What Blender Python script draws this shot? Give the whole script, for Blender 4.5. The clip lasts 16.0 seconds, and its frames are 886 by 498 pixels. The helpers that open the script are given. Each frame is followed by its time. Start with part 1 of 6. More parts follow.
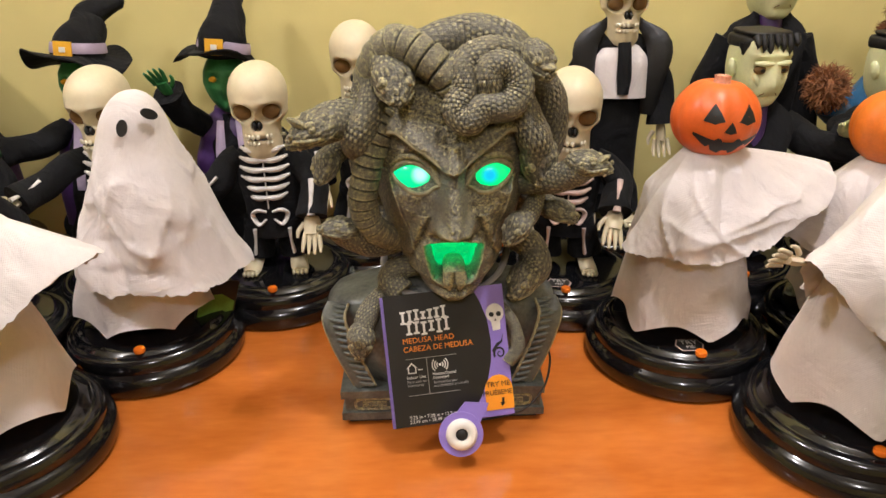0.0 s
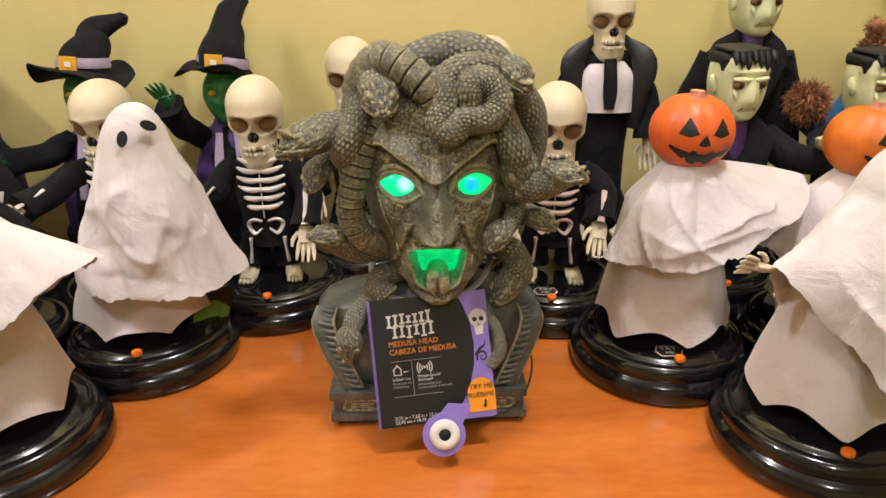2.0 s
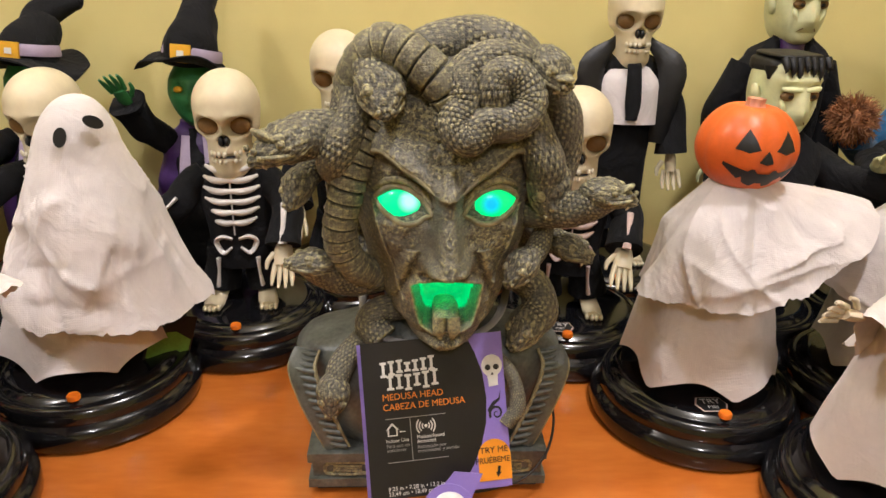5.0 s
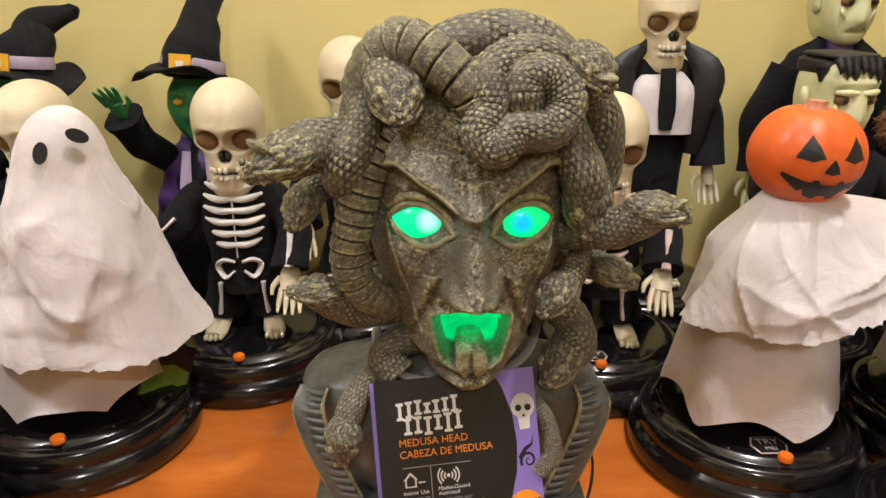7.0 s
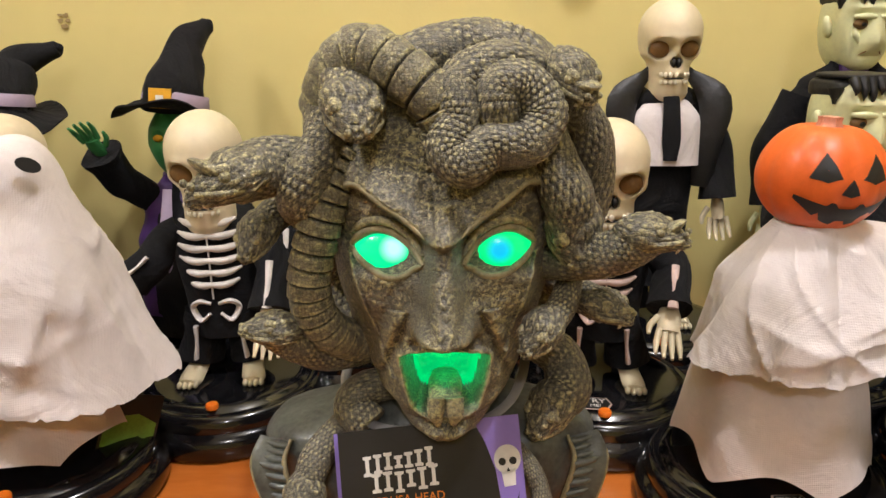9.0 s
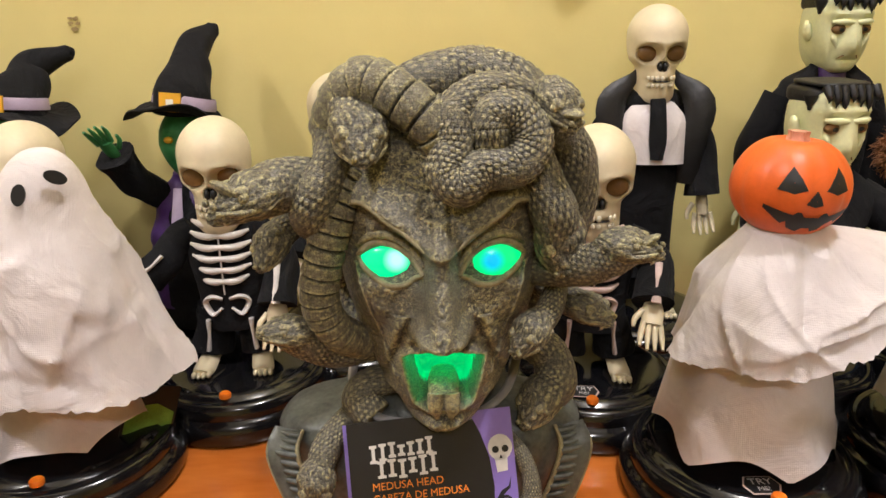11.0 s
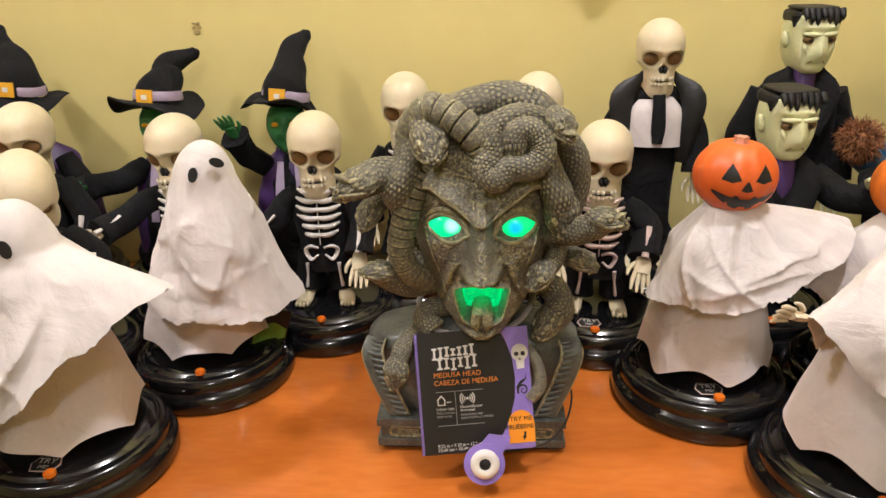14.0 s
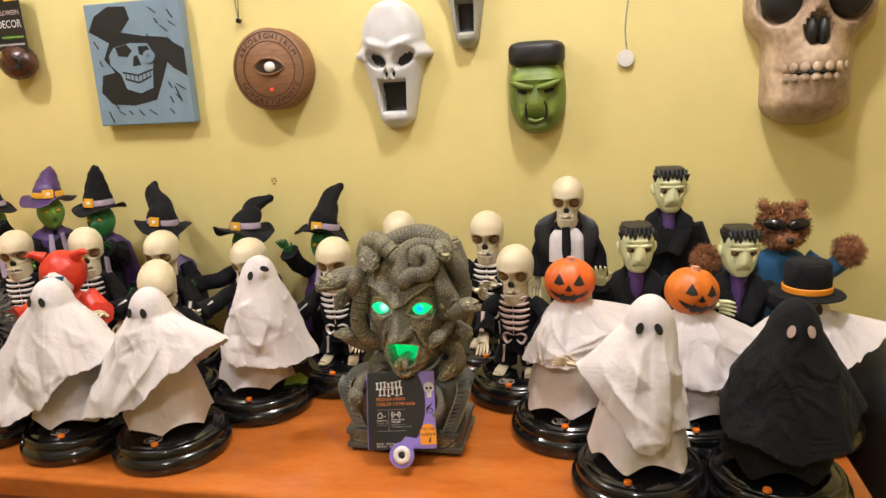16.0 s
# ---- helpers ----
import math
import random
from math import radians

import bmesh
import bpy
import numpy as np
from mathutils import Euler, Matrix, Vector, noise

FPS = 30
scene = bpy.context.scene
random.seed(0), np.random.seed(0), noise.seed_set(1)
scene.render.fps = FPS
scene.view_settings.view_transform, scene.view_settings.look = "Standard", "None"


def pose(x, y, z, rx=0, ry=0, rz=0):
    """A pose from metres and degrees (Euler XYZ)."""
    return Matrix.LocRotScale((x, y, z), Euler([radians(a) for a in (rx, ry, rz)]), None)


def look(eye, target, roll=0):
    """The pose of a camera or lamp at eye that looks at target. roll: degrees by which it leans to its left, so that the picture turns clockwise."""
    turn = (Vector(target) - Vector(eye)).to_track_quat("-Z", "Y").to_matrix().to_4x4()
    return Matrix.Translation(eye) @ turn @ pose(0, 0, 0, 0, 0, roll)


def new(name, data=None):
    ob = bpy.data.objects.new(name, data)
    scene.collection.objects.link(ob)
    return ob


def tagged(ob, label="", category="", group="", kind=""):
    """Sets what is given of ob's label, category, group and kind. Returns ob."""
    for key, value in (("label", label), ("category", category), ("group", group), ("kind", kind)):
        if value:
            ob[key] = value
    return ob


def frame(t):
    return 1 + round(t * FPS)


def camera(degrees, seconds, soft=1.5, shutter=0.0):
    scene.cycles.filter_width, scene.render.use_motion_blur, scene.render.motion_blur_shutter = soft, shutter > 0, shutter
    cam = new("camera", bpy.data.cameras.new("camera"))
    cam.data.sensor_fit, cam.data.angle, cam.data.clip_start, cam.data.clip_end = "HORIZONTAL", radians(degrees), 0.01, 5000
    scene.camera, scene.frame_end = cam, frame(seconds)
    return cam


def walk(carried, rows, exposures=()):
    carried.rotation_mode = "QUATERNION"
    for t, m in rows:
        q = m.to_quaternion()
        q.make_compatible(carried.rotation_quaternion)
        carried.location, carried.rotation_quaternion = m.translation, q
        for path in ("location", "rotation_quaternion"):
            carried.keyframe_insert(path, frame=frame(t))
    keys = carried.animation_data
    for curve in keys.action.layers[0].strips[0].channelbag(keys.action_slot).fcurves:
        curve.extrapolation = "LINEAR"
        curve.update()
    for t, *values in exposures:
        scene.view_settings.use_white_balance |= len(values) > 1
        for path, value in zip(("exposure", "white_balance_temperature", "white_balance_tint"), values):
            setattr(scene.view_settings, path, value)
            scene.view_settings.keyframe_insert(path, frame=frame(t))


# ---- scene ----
cam = camera(63.9, 16.0)
PATH = [
    (0, (0.038, 0.061, 0.377), (0.079, 1.878, -0.456), -1.1),
    (0.5, (0.044, 0.047, 0.378), (0.086, 1.873, -0.437), -0.9),
    (1, (0.053, 0.039, 0.375), (0.095, 1.87, -0.427), -0.8),
    (1.5, (0.053, 0.035, 0.38), (0.087, 1.869, -0.418), -1.0),
    (2, (0.053, 0.038, 0.38), (0.082, 1.873, -0.415), -1.0),
    (2.5, (0.05, 0.041, 0.374), (0.08, 1.88, -0.411), -0.9),
    (3, (0.052, 0.038, 0.373), (0.085, 1.881, -0.402), -0.7),
    (3.5, (0.051, 0.027, 0.371), (0.097, 1.875, -0.391), -0.3),
    (4, (0.045, 0.019, 0.377), (0.102, 1.871, -0.378), 0.2),
    (4.5, (0.043, 0.042, 0.372), (0.118, 1.893, -0.381), 0.7),
    (5, (0.034, 0.137, 0.351), (0.128, 1.984, -0.41), 1.0),
    (5.2, (0.031, 0.18, 0.342), (0.133, 2.025, -0.423), 1.0),
    (7.3, (0.031, 0.192, 0.332), (0.077, 2.066, -0.366), -0.1),
    (7.5, (0.032, 0.202, 0.326), (0.072, 2.082, -0.356), -0.2),
    (8, (0.043, 0.216, 0.317), (0.068, 2.111, -0.323), -0.4),
    (8.5, (0.054, 0.217, 0.313), (0.067, 2.123, -0.293), -0.6),
    (9, (0.056, 0.222, 0.312), (0.059, 2.135, -0.271), -0.9),
    (9.2, (0.058, 0.225, 0.312), (0.057, 2.139, -0.266), -1.0),
    (11.3, (0.055, 0.179, 0.354), (0.066, 2.059, -0.326), -1.0),
    (11.5, (0.054, 0.165, 0.37), (0.067, 2.035, -0.338), -0.9),
    (12, (0.051, 0.113, 0.404), (0.06, 1.96, -0.362), -1.0),
    (12.5, (0.051, 0.074, 0.405), (0.053, 1.905, -0.4), -1.0),
    (13, (0.05, 0.052, 0.402), (0.04, 1.877, -0.415), -1.0),
    (13.5, (0.047, 0.041, 0.404), (0.001, 1.871, -0.403), -1.2),
    (14, (0.06, 0.022, 0.414), (-0.061, 1.862, -0.361), -1.5),
    (14.5, (0.085, -0.095, 0.462), (-0.136, 1.767, -0.233), -1.9),
    (15, (0.19, -0.126, 0.468), (-0.154, 1.742, -0.158), -2.4),
    (15.5, (0.258, -0.172, 0.456), (-0.144, 1.713, -0.078), -2.6),
    (16, (0.319, -0.324, 0.51), (-0.122, 1.57, 0.04), -3.2),
]
walk(cam, [(t, look(eye, target, roll)) for t, eye, target, roll in PATH])

# ---- light ----
world = bpy.data.worlds.new("world")
scene.world = world
world.use_nodes = True
world.node_tree.nodes["Background"].inputs[0].default_value = (1.0, 0.86, 0.68, 1)
world.node_tree.nodes["Background"].inputs[1].default_value = 0.05
scene.view_settings.exposure = 0.0


def lamp(name, at, watts, radius, colour):
    data = bpy.data.lights.new(name, "POINT")
    data.energy, data.shadow_soft_size, data.color = watts, radius, colour
    ob = new(name, data)
    ob.location = at
    return ob


WARM = (1.0, 0.975, 1.05)
lamp("unseen_overhead_lamp", (0.34, 0.36, 1.48), 34, 0.045, WARM)
lamp("unseen_overhead_lamp", (-0.95, 0.22, 1.48), 29, 0.045, WARM)
# unseen fill lamp behind the viewpoint, added to brighten the fronts
lamp("unseen_overhead_lamp", (0.1, -1.1, 1.48), 19, 0.06, WARM)


# ---- materials ----
def shade(name, colour, rough=0.6, metal=0.0, vary=0.12, scale=30.0, bump=0.0, bump_scale=200.0, second=None, stretch=(1, 1, 1),
          coat=0.0, sheen=0.0, spec=0.5, subsurface=0.0, generated=False):
    """A surface with two scales of colour variation and a fine relief."""
    m = bpy.data.materials.new(name)
    m.use_nodes = True
    nt = m.node_tree
    n, l = nt.nodes, nt.links
    p = n["Principled BSDF"]
    tc = n.new("ShaderNodeTexCoord")
    mp = n.new("ShaderNodeMapping")
    mp.inputs["Scale"].default_value = stretch
    l.new(tc.outputs["Object"], mp.inputs[0])
    a = n.new("ShaderNodeTexNoise")
    a.inputs["Scale"].default_value, a.inputs["Detail"].default_value = scale, 6
    l.new(mp.outputs[0], a.inputs["Vector"])
    b = n.new("ShaderNodeTexNoise")
    b.inputs["Scale"].default_value, b.inputs["Detail"].default_value = scale * 7, 3
    l.new(mp.outputs[0], b.inputs["Vector"])
    add = n.new("ShaderNodeMath")
    add.operation = "MULTIPLY_ADD"
    l.new(b.outputs[0], add.inputs[0])
    add.inputs[1].default_value = 0.5
    l.new(a.outputs[0], add.inputs[2])
    ramp = n.new("ShaderNodeValToRGB")
    ramp.color_ramp.elements[0].position, ramp.color_ramp.elements[1].position = 0.45, 1.05
    dark = second or tuple(c * (1 - vary * 1.6) for c in colour)
    lite = tuple(min(1, c * (1 + vary)) for c in colour)
    ramp.color_ramp.elements[0].color, ramp.color_ramp.elements[1].color = (*dark, 1), (*lite, 1)
    l.new(add.outputs[0], ramp.inputs[0])
    l.new(ramp.outputs[0], p.inputs["Base Color"])
    rr = n.new("ShaderNodeMapRange")
    rr.inputs["To Min"].default_value, rr.inputs["To Max"].default_value = max(0.02, rough - 0.1), min(1, rough + 0.1)
    l.new(a.outputs[0], rr.inputs[0])
    l.new(rr.outputs[0], p.inputs["Roughness"])
    p.inputs["Metallic"].default_value = metal
    p.inputs["Coat Weight"].default_value = coat
    p.inputs["Sheen Weight"].default_value = sheen
    p.inputs["Specular IOR Level"].default_value = spec
    if subsurface:
        p.inputs["Subsurface Weight"].default_value = subsurface
        p.inputs["Subsurface Radius"].default_value = (0.006, 0.004, 0.003)
    if bump:
        c = n.new("ShaderNodeTexNoise")
        c.inputs["Scale"].default_value, c.inputs["Detail"].default_value = bump_scale, 4
        l.new(mp.outputs[0], c.inputs["Vector"])
        bp = n.new("ShaderNodeBump")
        bp.inputs["Strength"].default_value, bp.inputs["Distance"].default_value = bump, 0.002
        l.new(c.outputs[0], bp.inputs["Height"])
        l.new(bp.outputs[0], p.inputs["Normal"])
    return m


def cloth(name, colour, rough=0.9, sheen=0.2, vary=0.05, crease=0.42):
    """Woven cloth: crossed threads as relief, soft creases, faint tint changes."""
    m = shade(name, colour, rough, 0, vary, 25, sheen=sheen, spec=0.2)
    n, l = m.node_tree.nodes, m.node_tree.links
    tc = n.new("ShaderNodeTexCoord")
    w1, w2 = n.new("ShaderNodeTexWave"), n.new("ShaderNodeTexWave")
    w1.bands_direction, w2.bands_direction = "X", "Z"
    for w in (w1, w2):
        w.inputs["Scale"].default_value, w.inputs["Distortion"].default_value = 260, 1.5
        l.new(tc.outputs["Object"], w.inputs["Vector"])
    mx = n.new("ShaderNodeMath")
    l.new(w1.outputs["Fac"], mx.inputs[0])
    l.new(w2.outputs["Fac"], mx.inputs[1])
    b1 = n.new("ShaderNodeBump")
    b1.inputs["Strength"].default_value, b1.inputs["Distance"].default_value = 0.12, 0.0006
    l.new(mx.outputs[0], b1.inputs["Height"])
    cr = n.new("ShaderNodeTexNoise")
    cr.inputs["Scale"].default_value, cr.inputs["Detail"].default_value, cr.inputs["Distortion"].default_value = 22, 5, 1.2
    l.new(tc.outputs["Object"], cr.inputs["Vector"])
    b2 = n.new("ShaderNodeBump")
    b2.inputs["Strength"].default_value, b2.inputs["Distance"].default_value = crease, 0.010
    l.new(cr.outputs[0], b2.inputs["Height"])
    l.new(b1.outputs[0], b2.inputs["Normal"])
    l.new(b2.outputs[0], n["Principled BSDF"].inputs["Normal"])
    return m


def glowing(name, colour, strength, second=None, at=(0, 0, 0), size=0.01):
    """A lit plastic lens; the lamp behind it shows as a spot of another tint."""
    m = bpy.data.materials.new(name)
    m.use_nodes = True
    n, l = m.node_tree.nodes, m.node_tree.links
    p = n["Principled BSDF"]
    p.inputs["Base Color"].default_value = (*[c * 0.5 for c in colour], 1)
    p.inputs["Roughness"].default_value = 0.25
    p.inputs["Emission Strength"].default_value = strength
    p.inputs["Emission Color"].default_value = (*colour, 1)
    if second:
        tc, mp, g = n.new("ShaderNodeTexCoord"), n.new("ShaderNodeMapping"), n.new("ShaderNodeTexGradient")
        mp.inputs["Location"].default_value = tuple(-a / size for a in at)
        mp.inputs["Scale"].default_value = (1 / size,) * 3
        g.gradient_type = "SPHERICAL"
        ramp = n.new("ShaderNodeValToRGB")
        ramp.color_ramp.elements[0].position, ramp.color_ramp.elements[1].position = 0.15, 0.75
        ramp.color_ramp.elements[0].color, ramp.color_ramp.elements[1].color = (*colour, 1), (*second, 1)
        l.new(tc.outputs["Object"], mp.inputs[0])
        l.new(mp.outputs[0], g.inputs[0])
        l.new(g.outputs[0], ramp.inputs[0])
        l.new(ramp.outputs[0], p.inputs["Emission Color"])
    return m


def stone_paint(name, cells=520, relief_depth=0.4, brushed=0.75, deep_tone=0.6, random_cells=1.0, scratched=0.0):
    """Dark grey resin with scratched scales, crevice shade put into the colour, and yellow-green dry-brushing on what
    stands proud.
    """
    m = bpy.data.materials.new(name)
    m.use_nodes = True
    n, l = m.node_tree.nodes, m.node_tree.links
    p = n["Principled BSDF"]
    tc = n.new("ShaderNodeTexCoord")
    geo = n.new("ShaderNodeNewGeometry")
    big = n.new("ShaderNodeTexNoise")
    big.inputs["Scale"].default_value, big.inputs["Detail"].default_value = 28, 5
    fine = n.new("ShaderNodeTexNoise")
    fine.inputs["Scale"].default_value, fine.inputs["Detail"].default_value, fine.inputs["Roughness"].default_value = 330, 5, 0.7
    vor = n.new("ShaderNodeTexVoronoi")
    vor.feature = "DISTANCE_TO_EDGE"
    vor.inputs["Scale"].default_value, vor.inputs["Randomness"].default_value = cells, random_cells
    for t in (big, fine, vor):
        l.new(tc.outputs["Object"], t.inputs["Vector"])

    def ranged(src, lo, hi, to_lo=0.0, to_hi=1.0):
        r = n.new("ShaderNodeMapRange")
        for k, v in zip(("From Min", "From Max", "To Min", "To Max"), (lo, hi, to_lo, to_hi)):
            r.inputs[k].default_value = v
        l.new(src, r.inputs[0])
        return r.outputs[0]

    def maths(op, a, b):
        q = n.new("ShaderNodeMath")
        q.operation = op
        for k, v in enumerate((a, b)):
            if isinstance(v, float):
                q.inputs[k].default_value = v
            else:
                l.new(v, q.inputs[k])
        return q.outputs[0]

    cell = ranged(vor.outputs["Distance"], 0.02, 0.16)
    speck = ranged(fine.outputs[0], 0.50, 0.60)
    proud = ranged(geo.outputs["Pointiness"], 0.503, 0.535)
    # hollows of the mesh get a darker base colour, as painted-in crevice shade
    groove_shade = ranged(geo.outputs["Pointiness"], 0.455, 0.497)
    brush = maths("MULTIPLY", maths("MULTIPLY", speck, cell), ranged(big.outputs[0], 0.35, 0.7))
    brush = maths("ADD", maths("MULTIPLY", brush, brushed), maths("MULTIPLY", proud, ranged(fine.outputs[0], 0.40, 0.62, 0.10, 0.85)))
    if scratched:
        web = n.new("ShaderNodeTexNoise")
        web.inputs["Scale"].default_value, web.inputs["Detail"].default_value, web.inputs["Distortion"].default_value = 210, 3, 1.6
        l.new(tc.outputs["Object"], web.inputs["Vector"])
        ridge = maths("ABSOLUTE", maths("SUBTRACT", web.outputs[0], 0.5), 0.0)
        ridge = ranged(ridge, 0.006, 0.030, 1.0, 0.0)
        ridge = maths("MULTIPLY", ridge, ranged(big.outputs[0], 0.38, 0.58, 0.25, scratched))
        brush = maths("ADD", brush, ridge)
    brush = maths("MINIMUM", brush, 1.0)
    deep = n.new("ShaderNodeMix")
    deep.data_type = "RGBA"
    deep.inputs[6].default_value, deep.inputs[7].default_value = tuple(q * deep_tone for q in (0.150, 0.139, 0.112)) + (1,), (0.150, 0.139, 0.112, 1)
    l.new(maths("MULTIPLY", ranged(cell, 0.0, 1.0, 0.35, 1.0), groove_shade), deep.inputs[0])
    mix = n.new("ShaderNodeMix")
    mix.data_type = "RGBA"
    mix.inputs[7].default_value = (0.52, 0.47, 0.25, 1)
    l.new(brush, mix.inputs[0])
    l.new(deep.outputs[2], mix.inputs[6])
    l.new(mix.outputs[2], p.inputs["Base Color"])
    l.new(ranged(fine.outputs[0], 0.3, 0.7, 0.26, 0.52), p.inputs["Roughness"])
    p.inputs["Specular IOR Level"].default_value = 0.6
    b1, b2 = n.new("ShaderNodeBump"), n.new("ShaderNodeBump")
    b1.inputs["Strength"].default_value, b1.inputs["Distance"].default_value = relief_depth, 0.0009
    l.new(cell, b1.inputs["Height"])
    b2.inputs["Strength"].default_value, b2.inputs["Distance"].default_value = 0.45, 0.0012
    l.new(fine.outputs[0], b2.inputs["Height"])
    l.new(b1.outputs[0], b2.inputs["Normal"])
    l.new(b2.outputs[0], p.inputs["Normal"])
    return m


